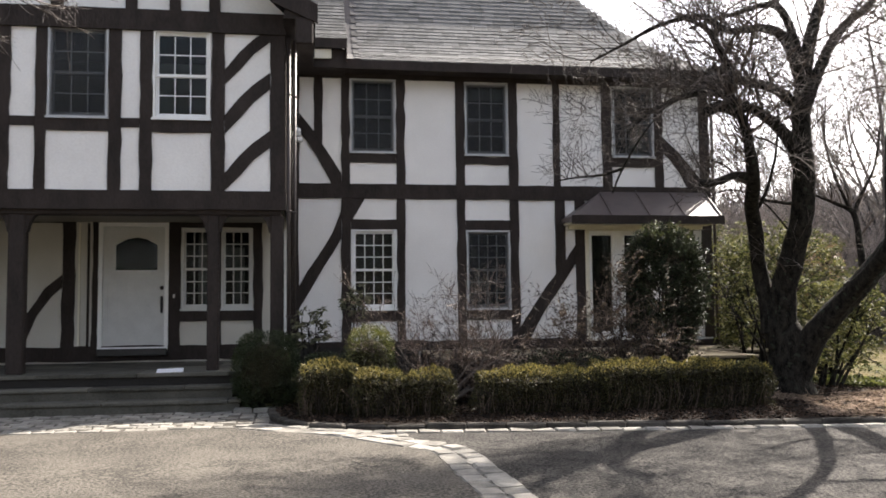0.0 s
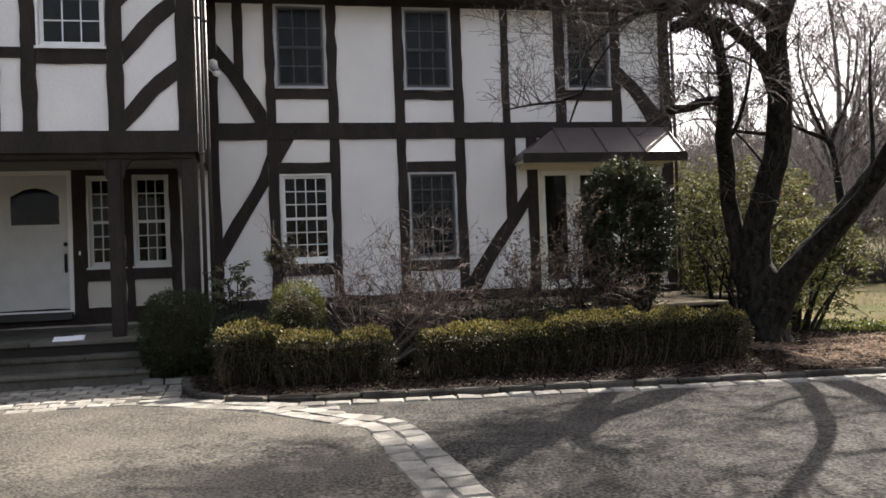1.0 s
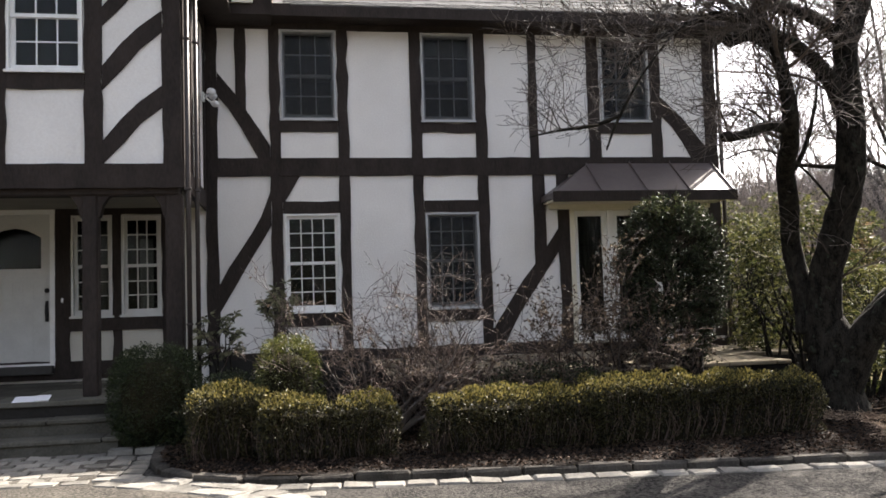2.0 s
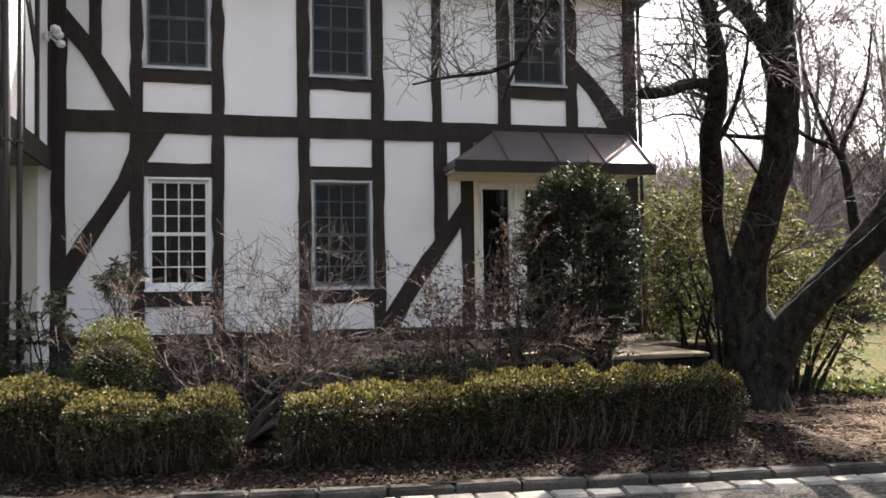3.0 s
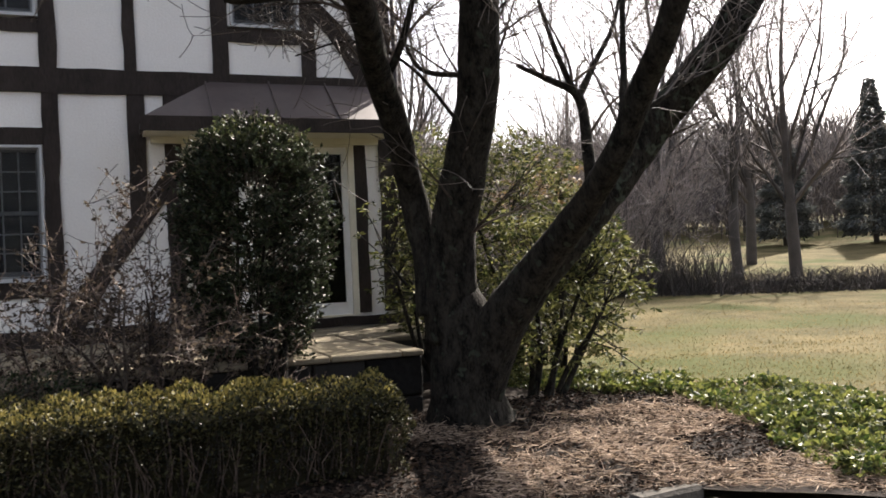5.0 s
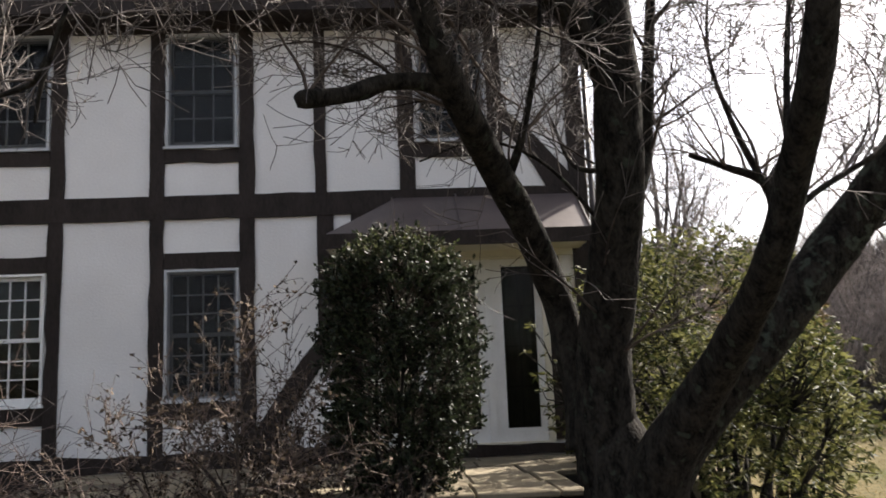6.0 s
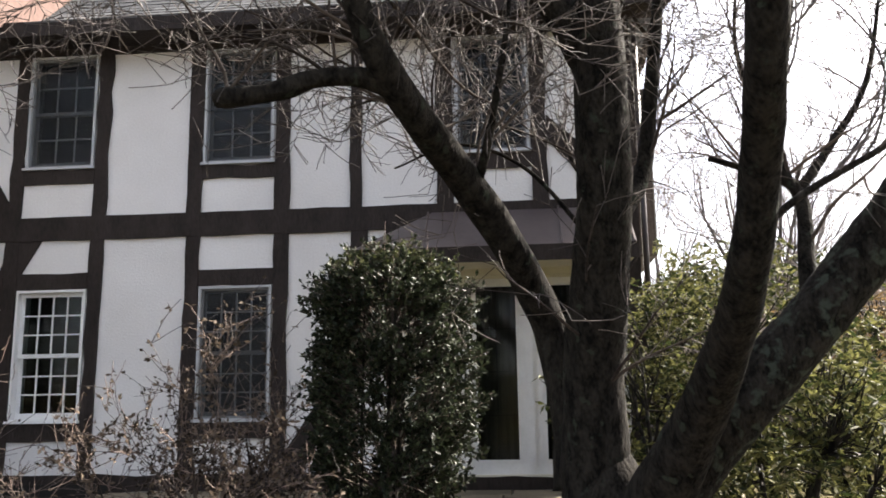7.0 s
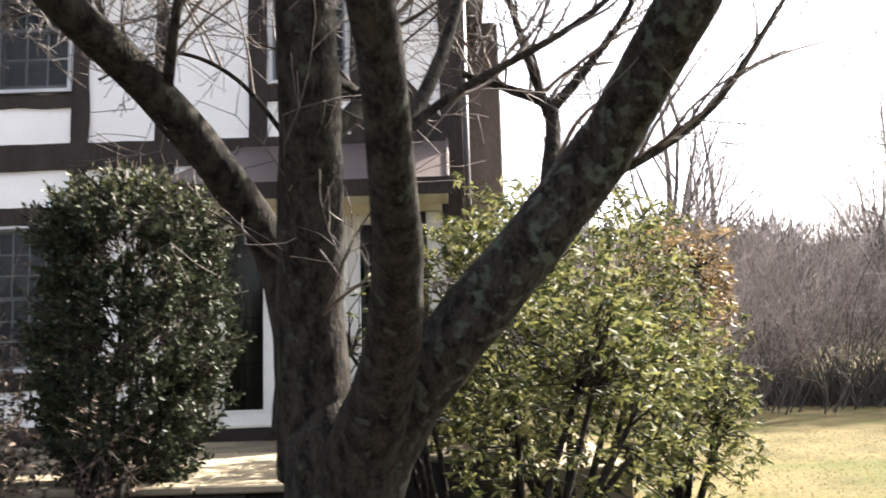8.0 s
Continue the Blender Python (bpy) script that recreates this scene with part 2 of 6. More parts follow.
CURTAIN = mat("curtain", (0.25, 0.245, 0.235), (0.36, 0.355, 0.345), 0.9, 6, 4, 0.2, 30)
# brown-grey tone of the reflecting door glass, carried by a sheet behind
GLASS_BACKING = mat("brown_backing", (0.05, 0.042, 0.036), (0.10, 0.085, 0.07), 0.95, 6, 4, 0.2, 30, spec=0.1)
BLACK = mat("black_iron", (0.01, 0.01, 0.01), (0.025, 0.025, 0.025), 0.4, 8, 4, 0.1, 40)
PAPER = mat("paper", (0.80, 0.80, 0.84), (0.86, 0.86, 0.88), 0.8, 4, 3, 0.05, 30)
PLASTIC = mat("white_plastic", (0.6, 0.6, 0.6), (0.72, 0.72, 0.72), 0.4, 8, 3, 0.05, 30)
SHRUB_TWIG = mat("shrub_twig", (0.018, 0.011, 0.009), (0.15, 0.105, 0.085), 0.75, 6, 4, 0.2, 60, island=0.8)
# distant haze is paled into the colour of the woods
FAR_SPRAY = leaf_mat("haze_paled_spray", (0.06, 0.055, 0.054), (0.175, 0.155, 0.148), 0.95, 0.15, 1.2, 0.2)
# cream ceiling, its colour lowered for the shade under the porch
CEILING = mat("shaded_ceiling_cream", (0.22, 0.205, 0.17), (0.30, 0.28, 0.235), 0.8, 3, 4, 0.1, 30)


# ---- building helpers ----
def finish(name, bm, material, parent=None, label="", smooth=False):
    me = bpy.data.meshes.new(name)
    bm.normal_update()
    bm.to_mesh(me)
    bm.free()
    me.materials.append(material)
    if smooth:
        me.shade_smooth()
    ob = new(name, me)
    ob.parent = parent
    if label:
        ob["label"] = label
    return ob


part = finish


def thing(name, label, category, at=(0, 0, 0), group="", kind=""):
    ob = new(name)
    ob.location = at
    bpy.context.view_layer.update()
    return tagged(ob, label, category, group, kind)


def box(bm, x0, x1, y0, y1, z0, z1, bevel=0.0):
    v = [bm.verts.new((x, y, z)) for x in (x0, x1) for y in (y0, y1) for z in (z0, z1)]
    fs = [bm.faces.new([v[i] for i in q]) for q in ((0, 1, 3, 2), (4, 6, 7, 5), (0, 4, 5, 1), (2, 3, 7, 6), (0, 2, 6, 4), (1, 5, 7, 3))]
    if bevel:
        bmesh.ops.bevel(bm, geom=list({e for f in fs for e in f.edges}), offset=bevel, segments=1, affect="EDGES", clamp_overlap=True)
    return bm


def boxed(name, dims, material, parent=None, label="", bevel=0.0):
    return part(name, box(bmesh.new(), *dims, bevel), material, parent, label)


def hewn(points, amp=0.012, step=0.22):
    """A closed outline whose long edges wander a little, as hand-hewn timber does."""
    out = []
    for i, a in enumerate(points):
        b = points[(i + 1) % len(points)]
        a, b = Vector(a), Vector(b)
        k = max(1, int((b - a).length / step))
        side = Vector((-(b - a).y, (b - a).x)).normalized()
        for j in range(k):
            s = j / k
            off = 0.0 if j == 0 else amp * noise.noise((a.x * 3 + b.y + s * 4.1 * (b - a).length, a.y * 2.7, 0.3 + i)) * 1.6
            out.append(a.lerp(b, s) + side * off)
    return out


def slab_xz(name, outline, y0, y1, material, parent, label=""):
    """A board: an outline in x and z, from y0 (front) to y1 (back)."""
    bm = bmesh.new()
    front = [bm.verts.new((p[0], y0, p[1])) for p in outline]
    back = [bm.verts.new((p[0], y1, p[1])) for p in outline]
    bm.faces.new(front)
    bm.faces.new(list(reversed(back)))
    for i in range(len(front)):
        j = (i + 1) % len(front)
        bm.faces.new((front[j], front[i], back[i], back[j]))
    bmesh.ops.recalc_face_normals(bm, faces=bm.faces)
    bmesh.ops.triangulate(bm, faces=[f for f in bm.faces if len(f.verts) > 4])
    return part(name, bm, material, parent, label)


def wall_y(name, x0, x1, z0, z1, holes, y0, y1, material, parent, label=""):
    """A wall along x with real openings. holes: x0, x1, z0, z1."""
    xs = sorted({x0, x1, *(h[0] for h in holes), *(h[1] for h in holes)})
    zs = sorted({z0, z1, *(h[2] for h in holes), *(h[3] for h in holes)})
    solid = {}
    for i in range(len(xs) - 1):
        for j in range(len(zs) - 1):
            cx, cz = (xs[i] + xs[i + 1]) / 2, (zs[j] + zs[j + 1]) / 2
            solid[i, j] = not any(h[0] < cx < h[1] and h[2] < cz < h[3] for h in holes)
    bm = bmesh.new()
    pts = {}

    def v(i, j, k):
        if (i, j, k) not in pts:
            pts[i, j, k] = bm.verts.new((xs[i], (y0, y1)[k], zs[j]))
        return pts[i, j, k]

    for (i, j), s in solid.items():
        if not s:
            continue
        bm.faces.new((v(i, j, 0), v(i + 1, j, 0), v(i + 1, j + 1, 0), v(i, j + 1, 0)))
        bm.faces.new((v(i, j, 1), v(i, j + 1, 1), v(i + 1, j + 1, 1), v(i + 1, j, 1)))
        if not solid.get((i - 1, j)):
            bm.faces.new((v(i, j, 0), v(i, j + 1, 0), v(i, j + 1, 1), v(i, j, 1)))
        if not solid.get((i + 1, j)):
            bm.faces.new((v(i + 1, j, 0), v(i + 1, j, 1), v(i + 1, j + 1, 1), v(i + 1, j + 1, 0)))
        if not solid.get((i, j - 1)):
            bm.faces.new((v(i, j, 0), v(i, j, 1), v(i + 1, j, 1), v(i + 1, j, 0)))
        if not solid.get((i, j + 1)):
            bm.faces.new((v(i, j + 1, 0), v(i + 1, j + 1, 0), v(i + 1, j + 1, 1), v(i, j + 1, 1)))
    return part(name, bm, material, parent, label)


def raw(name, verts, faces, material, parent=None, label="", smooth=False):
    me = bpy.data.meshes.new(name)
    me.from_pydata(verts, [], faces)
    me.materials.append(material)
    if smooth:
        me.shade_smooth()
    ob = new(name, me)
    ob.parent = parent
    if label:
        ob["label"] = label
    return ob


def leaf_cloud(name, places, ways, length, width, material, parent=None, label="", spread=0.8, seed=1, fold=0.25):
    """Many small leaves, each folded along its rib. places, ways: arrays of n x 3."""
    rng = np.random.default_rng(seed)
    n = len(places)
    d = ways + rng.normal(0, spread, (n, 3))
    d /= np.linalg.norm(d, axis=1, keepdims=True) + 1e-9
    s = np.cross(d, rng.normal(0, 1, (n, 3)))
    s /= np.linalg.norm(s, axis=1, keepdims=True) + 1e-9
    up = np.cross(s, d)
    size = rng.uniform(0.65, 1.25, (n, 1))
    L, W = length * size, width * size
    v = np.stack([places, places + d * L * 0.5 + s * W / 2 + up * W * fold, places + d * L, places + d * L * 0.5 - s * W / 2 + up * W * fold], 1).reshape(-1, 3)
    me = bpy.data.meshes.new(name)
    i = np.arange(n) * 4
    tri = np.stack([i, i + 1, i + 2, i, i + 2, i + 3], 1).ravel()
    me.vertices.add(4 * n)
    me.vertices.foreach_set("co", v.ravel().astype(np.float32))
    me.loops.add(6 * n)
    me.loops.foreach_set("vertex_index", tri.astype(np.int32))
    me.polygons.add(2 * n)
    me.polygons.foreach_set("loop_start", (np.arange(2 * n) * 3).astype(np.int32))
    me.update(calc_edges=True)
    me.materials.append(material)
    ob = new(name, me)
    ob.parent = parent
    if label:
        ob["label"] = label
    return ob


class Wood:
    """Collects tapered round branches into one mesh."""

    def __init__(self):
        self.v, self.f = [], []

    def tube(self, pts, radii, sides=6, cap=True):
        pts = [Vector(p) for p in pts]
        base = len(self.v)
        ref = Vector((0.31, 0.95, 0.11))
        for i, (p, r) in enumerate(zip(pts, radii)):
            d = (pts[min(i + 1, len(pts) - 1)] - pts[max(i - 1, 0)]).normalized()
            a = d.cross(ref if abs(d.dot(ref)) < 0.95 else Vector((1, 0, 0))).normalized()
            b = d.cross(a)
            for k in range(sides):
                w = 2 * math.pi * k / sides
                rr = r
                if sides > 9:
                    rr *= 1 + 0.08 * noise.noise((p.x * 4 + math.cos(w), p.y * 4 + math.sin(w), p.z * 3)) + 0.07 * noise.noise((math.cos(w) * 3.2, math.sin(w) * 3.2, p.z * 7 + p.x * 5))
                self.v.append(p + (a * math.cos(w) + b * math.sin(w)) * rr)
        for i in range(len(pts) - 1):
            for k in range(sides):
                q = base + i * sides
                self.f.append((q + k, q + (k + 1) % sides, q + sides + (k + 1) % sides, q + sides + k))
        if cap:
            self.f.append(tuple(base + (len(pts) - 1) * sides + k for k in range(sides)))
            self.f.append(tuple(base + sides - 1 - k for k in range(sides)))

    def make(self, name, material, parent=None, label=""):
        return raw(name, self.v, self.f, material, parent, label, smooth=True)


def curve(points, n=6):
    """A smooth line through the points (and their radii, if four numbers)."""
    p = [np.array(q, float) for q in points]
    p = [2 * p[0] - p[1], *p, 2 * p[-1] - p[-2]]
    out = []
    for i in range(1, len(p) - 2):
        for s in np.linspace(0, 1, n, endpoint=False):
            a, b, c, d = p[i - 1], p[i], p[i + 1], p[i + 2]
            out.append(0.5 * (2 * b + (c - a) * s + (2 * a - 5 * b + 4 * c - d) * s**2 + (3 * b - a - 3 * c + d) * s**3))
    return out + [p[-2]]


def sprout(rng, wood, twig, start, way, length, radius, level, droop=0.0, sides=5, kids=4, thin=0.012):
    """A branch that wanders and divides; thin ones go into the twigs."""
    steps = max(4, int(length / 0.085))
    p, d = Vector(start), Vector(way).normalized()
    pts, rad = [p.copy()], [radius]
    curl = Vector((rng.gauss(0, 0.075), rng.gauss(0, 0.075), rng.gauss(0.02 - droop * 0.6, 0.065)))
    for i in range(steps):
        if rng.random() < 0.12:
            curl = curl * -0.8
        d = (d + curl + Vector((rng.gauss(0, 0.085), rng.gauss(0, 0.085), rng.gauss(0, 0.085)))).normalized()
        p = p + d * (length / steps)
        pts.append(p.copy())
        rad.append(max(radius * (1 - 0.75 * (i + 1) / steps), 0.0024))
    target = wood if radius > thin else twig
    target.tube(pts, rad, sides if radius > thin else 3, cap=False)
    if level > 0:
        for k in range(kids):
            i = rng.randint(max(1, steps // 4), steps)
            side = Vector((rng.gauss(0, 1), rng.gauss(0, 1), rng.gauss(0.15 - droop, 0.8))).normalized()
            go = (pts[i] - pts[i - 1]).normalized() * 0.75 + side * 0.8
            sprout(rng, wood, twig, pts[i], go, length * rng.uniform(0.42, 0.68), max(rad[i] * 0.62, 0.003), level - 1, droop, sides, kids, thin)


# ---- ground ----
KERB_LINE = [(-0.52, 11.75), (-0.44, 11.1), (-0.33, 10.55), (0.0, 10.12), (0.4, 9.86), (0.9, 9.74), (1.6, 9.64), (2.7, 9.5), (4.4, 9.3), (5.6, 9.18), (6.6, 9.1), (7.05, 9.12)]
STRIP_LINE = [(-0.72, 10.26), (-0.2, 9.97), (0.36, 9.56), (0.72, 9.14), (1.0, 8.78), (1.30, 8.44), (1.385, 7.95), (1.41, 7.2), (1.45, 6.4), (1.45, 4.0), (1.3, 2.0), (1.1, -1.0), (0.9, -4.0)]


def drive_z(y):
    return 0.016 * min(max(y, -6.0), 12.5)


def edge_y(x):
    """Where the drive ends, towards the house."""
    if x < -0.52:
        return 11.72
    if x > 7.05:
        return 9.12 - 0.75 * (x - 7.05)
    return float(np.interp(x, [p[0] for p in KERB_LINE], [p[1] for p in KERB_LINE]))


def land_z(x, y):
    far = math.hypot(x - 6, y - 6)
    z = drive_z(y) - 0.05 + 0.04 * noise.noise((x * 0.13, y * 0.13, 0.0)) * min(1.0, max(0.0, (far - 7) / 8))
    if x > 7.4 and edge_y(x) + 0.1 < y < 14:
        z += 0.06 * min(1.0, (x - 7.4) / 1.0)
    if far > 31:  # the field beyond the hedgerow climbs gently
        z += (min(far, 75) - 31) * 0.062
    if far > 75:
        z += (far - 75) * 0.05
    return z


def sheet(name, xs, ys, zf, material, label, category):
    v = [(x, y, zf(x, y)) for y in ys for x in xs]
    k = len(xs)
    f = [(j * k + i, j * k + i + 1, (j + 1) * k + i + 1, (j + 1) * k + i) for j in range(len(ys) - 1) for i in range(k - 1)]
    return tagged(raw(name, v, f, material, smooth=True), label, category, kind="structure")


near = np.arange(-14, 36.01, 0.6)
reach = np.array([40, 46, 54, 64, 76, 90, 110, 140, 180, 240, 320, 420])
sheet("ground", [*(-reach[::-1]), *near, *reach], [*(-reach[::-1]), *near, *reach], land_z, LAWN, "patchy straw-coloured winter lawn reaching the far field", "lawn")

cols = [*np.arange(-30, -1, 1.0), *np.arange(-0.9, 7.2, 0.15), *np.arange(7.4, 26, 0.8)]
dv, df = [], []
for i, x in enumerate(cols):
    top = edge_y(x)
    for j in range(25):
        y = -22 + (top + 22) * j / 24
        dv.append((x, y, drive_z(y)))
for i in range(len(cols) - 1):
    for j in range(24):
        a = i * 25 + j
        df.append((a, a + 25, a + 26, a + 1))
tagged(raw("driveway", dv, df, ASPHALT, smooth=True), "worn dark grey asphalt driveway with fine gravel texture", "driveway", kind="structure")
# the older, bleached surface on the house side of the sett strip
strip_y = [*np.arange(-22, -4, 2.0), *np.arange(-4, 10.3, 0.2), *np.arange(10.3, 11.72, 0.2)]
sx = [p[0] for p in STRIP_LINE][::-1]
sy = [p[1] for p in STRIP_LINE][::-1]
ov, of = [], []
for y in strip_y:
    right = float(np.interp(y, sy, sx)) if y < 10.26 else -0.72
    for k in range(13):
        ov.append((-30 + (right + 30) * k / 12, y, drive_z(y) + 0.005))
for j in range(len(strip_y) - 1):
    for k in range(12):
        a = j * 13 + k
        of.append((a, a + 1, a + 14, a + 13))
tagged(raw("forecourt", ov, of, OLD_ASPHALT, smooth=True), "pale bleached asphalt forecourt before the porch", "driveway", kind="structure")


def bed_edge(y):
    return 8.3 + 0.45 * math.sin(y * 1.3) - 0.12 * (y - 10)


bv, bf = [], []
for i in range(56):
    s = i / 55
    for j in range(24):
        u = j / 23
        x = -0.5 + s * 9.2
        y0 = edge_y(x)
        y = y0 + (13.6 - y0) * u
        z = drive_z(y) + 0.05 + 0.035 * noise.noise((x * 2.1, y * 2.1, 0)) + 0.05 * u
        over = x - bed_edge(y)
        bv.append((x, y, z if over < 0 else max(land_z(x, y) - 0.03, z - over * 0.5)))
for i in range(55):
    for j in range(23):
        a = i * 24 + j
        bf.append((a, a + 24, a + 25, a + 1))
tagged(raw("planting_bed", bv, bf, MULCH, smooth=True), "planting bed of dark mulch and dry leaves before the house", "planting bed", kind="structure")


def bed_z(x, y):
    u = min(1.0, max(0.0, (y - edge_y(x)) / (13.6 - edge_y(x))))
    return drive_z(y) + 0.05 + 0.035 * noise.noise((x * 2.1, y * 2.1, 0)) + 0.05 * u


# ---- the house ----
house = thing("house", "two-storey half-timbered house with white stucco and dark beams", "house", (3.5, 15, 0))
inv = house.matrix_world.inverted()


def own(ob, parent=None):
    """Hang a part under the house (or a part of it) and leave it where it stands."""
    ob.parent = parent or house
    if parent is None:
        ob.matrix_parent_inverse = inv
    return ob


FY = 15.0   # face of the main wall
GY = 12.5   # face of the jettied wing
WINDOWS = [  # x0, x1, z0, z1, face, columns, rows a sash, white, screened, blind
    (0.705, 1.49, 4.24, 5.555, FY, 3, 2, False, True, 0.0),
    (2.74, 3.52, 4.225, 5.54, FY, 3, 2, False, True, 0.22),
    (5.50, 6.28, 4.235, 5.54, FY, 3, 2, False, True, 0.0),
    (0.72, 1.495, 1.49, 2.887, FY, 4, 3, True, False, 0.0),
    (2.745, 3.53, 1.48, 2.88, FY, 4, 3, False, True, 0.0),
    (-2.134, -1.604, 1.52, 2.905, FY, 3, 3, True, False, 0.0),
    (-1.484, -0.961, 1.52, 2.905, FY, 3, 3, True, False, 0.0),
    (-3.60, -2.80, 4.21, 5.51, GY, 3, 2, False, True, 0.0),
    (-2.187, -1.404, 4.215, 5.50, GY, 3, 2, True, False, 0.0),
]
DOOR = (-3.40, -2.40, 0.88, 2.94)
SIDE = (4.97, 6.82, 0.90, 2.90)
holes = [w[:4] for w in WINDOWS if w[4] == FY] + [DOOR, SIDE]
own(wall_y("wall_front", -0.5, 7.34, 0.3, 5.72, [h for h in holes if h[0] > -0.5], FY, FY + 0.25, STUCCO, None, "uneven white stucco wall"))
own(wall_y("wall_porch", -7.0, -0.5, 0.3, 5.72, [h for h in holes if h[0] < -0.5], FY, FY + 0.25, PORCH, None, "cream stucco wall, darkened for the porch shade"))
# added strip that darkens the wall foot behind the shrubs
own(boxed("plinth", (-0.34, 1.88, FY - 0.05, FY - 0.003, 0.1, 0.86), STONE_DARK, None, "dark strip added over the foot of the wall"))
own(wall_y("wall_wing", -6.6, -0.37, 2.97, 5.75, [w[:4] for w in WINDOWS if w[4] == GY], GY, GY + 0.22, STUCCO, None, "white stucco wall of the jettied wing"))
own(boxed("wall_wing_side", (-0.59, -0.37, GY + 0.22, FY, 3.12, 5.75), STUCCO))
own(boxed("wall_wing_side", (-6.6, -6.38, GY + 0.22, FY, 3.12, 5.75), STUCCO))
# unseen end wall, added to keep daylight out of the porch
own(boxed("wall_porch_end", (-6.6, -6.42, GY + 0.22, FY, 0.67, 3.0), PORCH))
own(boxed("wall_east", (7.09, 7.34, FY + 0.25, 21.8, 0.1, 5.72), STUCCO))
own(boxed("wall_west", (-7.0, -6.75, FY + 0.25, 21.8, 0.1, 5.72), STUCCO))
own(boxed("wall_back", (-7.0, 7.34, 21.8, 22.05, 0.1, 5.72), STUCCO))
# bare unseen rooms, coloured almost black so the panes look dark
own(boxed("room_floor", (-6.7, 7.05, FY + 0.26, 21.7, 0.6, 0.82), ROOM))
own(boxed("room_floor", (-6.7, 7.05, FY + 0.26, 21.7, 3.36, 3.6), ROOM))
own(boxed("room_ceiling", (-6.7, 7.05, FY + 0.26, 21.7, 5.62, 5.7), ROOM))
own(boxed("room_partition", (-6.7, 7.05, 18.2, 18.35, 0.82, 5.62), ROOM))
own(boxed("wing_floor", (-6.5, -0.45, GY + 0.1, FY, 3.0, 3.1), CEILING, None, "cream porch ceiling boards, darkened for the shade"))
own(boxed("bay_side", (7.34, 7.9, 17.2, 20.0, 3.45, 5.7), TIMBER, None, "dark timber-clad bay on the gable end", 0.02))


def timber(kind, outline, face=FY, proud=0.028, amp=0.016):
    return own(slab_xz(kind, hewn(outline, amp), face - proud, face + 0.02, TIMBER, None))


def rect(x0, x1, z0, z1):
    return [(x0, z0), (x1, z0), (x1, z1), (x0, z1)]


# main wall, upper storey: posts, rails and braces
for x0, x1 in ((-0.35, -0.18), (0.542, 0.69), (1.505, 1.66), (2.565, 2.73), (3.535, 3.70), (4.362, 4.49), (5.29, 5.47), (6.295, 6.46), (7.18, 7.37)):
    timber("post", rect(x0, x1, 3.67, 5.60))
for x0, x1, z0, z1 in ((0.69, 1.505, 4.065, 4.232), (2.73, 3.535, 4.06, 4.218), (5.47, 6.295, 4.06, 4.228)):
    timber("rail", rect(x0, x1, z0, z1), amp=0.02)
timber("band", rect(-0.35, 7.37, 3.43, 3.69), proud=0.034, amp=0.006)
timber("band", rect(-0.35, 7.37, 5.56, 5.74), proud=0.034, amp=0.004)
timber("brace", [(-0.18, 4.58), (-0.03, 4.40), (0.12, 4.16), (0.26, 3.9), (0.37, 3.69), (0.542, 3.69), (0.542, 3.87), (0.40, 4.10), (0.23, 4.36), (0.06, 4.62), (-0.18, 4.92)], proud=0.024)
timber("post", rect(0.07, 0.215, 4.4, 5.57), proud=0.022)
timber("brace", [(6.46, 4.34), (6.62, 4.18), (6.78, 3.95), (6.92, 3.69), (7.18, 3.69), (7.18, 3.84), (7.0, 4.06), (6.80, 4.30), (6.46, 4.62)], proud=0.024)
# lower storey
for x0, x1 in ((-0.35, -0.19), (0.542, 0.705), (1.51, 1.655), (2.58, 2.735), (3.545, 3.70), (4.745, 4.93), (6.86, 7.01), (7.18, 7.37)):
    timber("post", rect(x0, x1, 0.93, 3.45))
for x0, x1, z0, z1 in ((0.705, 1.51, 2.895, 3.07), (2.735, 3.545, 2.888, 3.06), (0.705, 1.51, 1.29, 1.482), (2.735, 3.545, 1.30, 1.472), (4.93, 6.86, 2.93, 3.06)):
    timber("rail", rect(x0, x1, z0, z1), amp=0.018)
timber("brace", [(-0.19, 1.51), (0.02, 1.86), (0.24, 2.24), (0.542, 2.73), (0.542, 3.08), (0.74, 3.07), (0.95, 3.43), (0.62, 3.43), (0.4, 2.86), (0.12, 2.4), (-0.19, 1.9)], proud=0.024)
timber("brace", [(3.70, 1.16), (3.70, 0.95), (3.88, 0.95), (4.13, 1.41), (4.37, 1.75), (4.58, 2.05), (4.745, 2.29), (4.745, 2.62), (4.55, 2.34), (4.34, 2.06), (4.18, 1.87), (3.94, 1.52)], proud=0.024)
timber("post", [(4.375, 2.10), (4.555, 2.34), (4.555, 3.45), (4.375, 3.45)])  # stands on the brace
timber("sill_beam", rect(-0.35, 4.9, 0.78, 0.95), proud=0.04)
timber("sill_beam", rect(4.9, 7.38, 0.78, 0.90), proud=0.06)
# the wing: grid of posts and rails, and three curved braces
for x0, x1 in ((-6.6, -6.3), (-5.4, -5.2), (-4.28, -4.09), (-3.76, -3.615), (-2.79, -2.62), (-2.37, -2.20), (-1.39, -1.205), (-0.565, -0.36)):
    timber("post", rect(x0, x1, 3.18, 5.52), GY)
for x0, x1, z0, z1 in ((-6.3, -5.4, 4.09, 4.22), (-5.2, -4.28, 4.09, 4.22), (-4.09, -3.76, 4.09, 4.22), (-3.615, -2.79, 4.03, 4.2), (-2.62, -2.37, 4.09, 4.22), (-2.2, -1.39, 4.03, 4.205)):
    timber("rail", rect(x0, x1, z0, z1), GY)
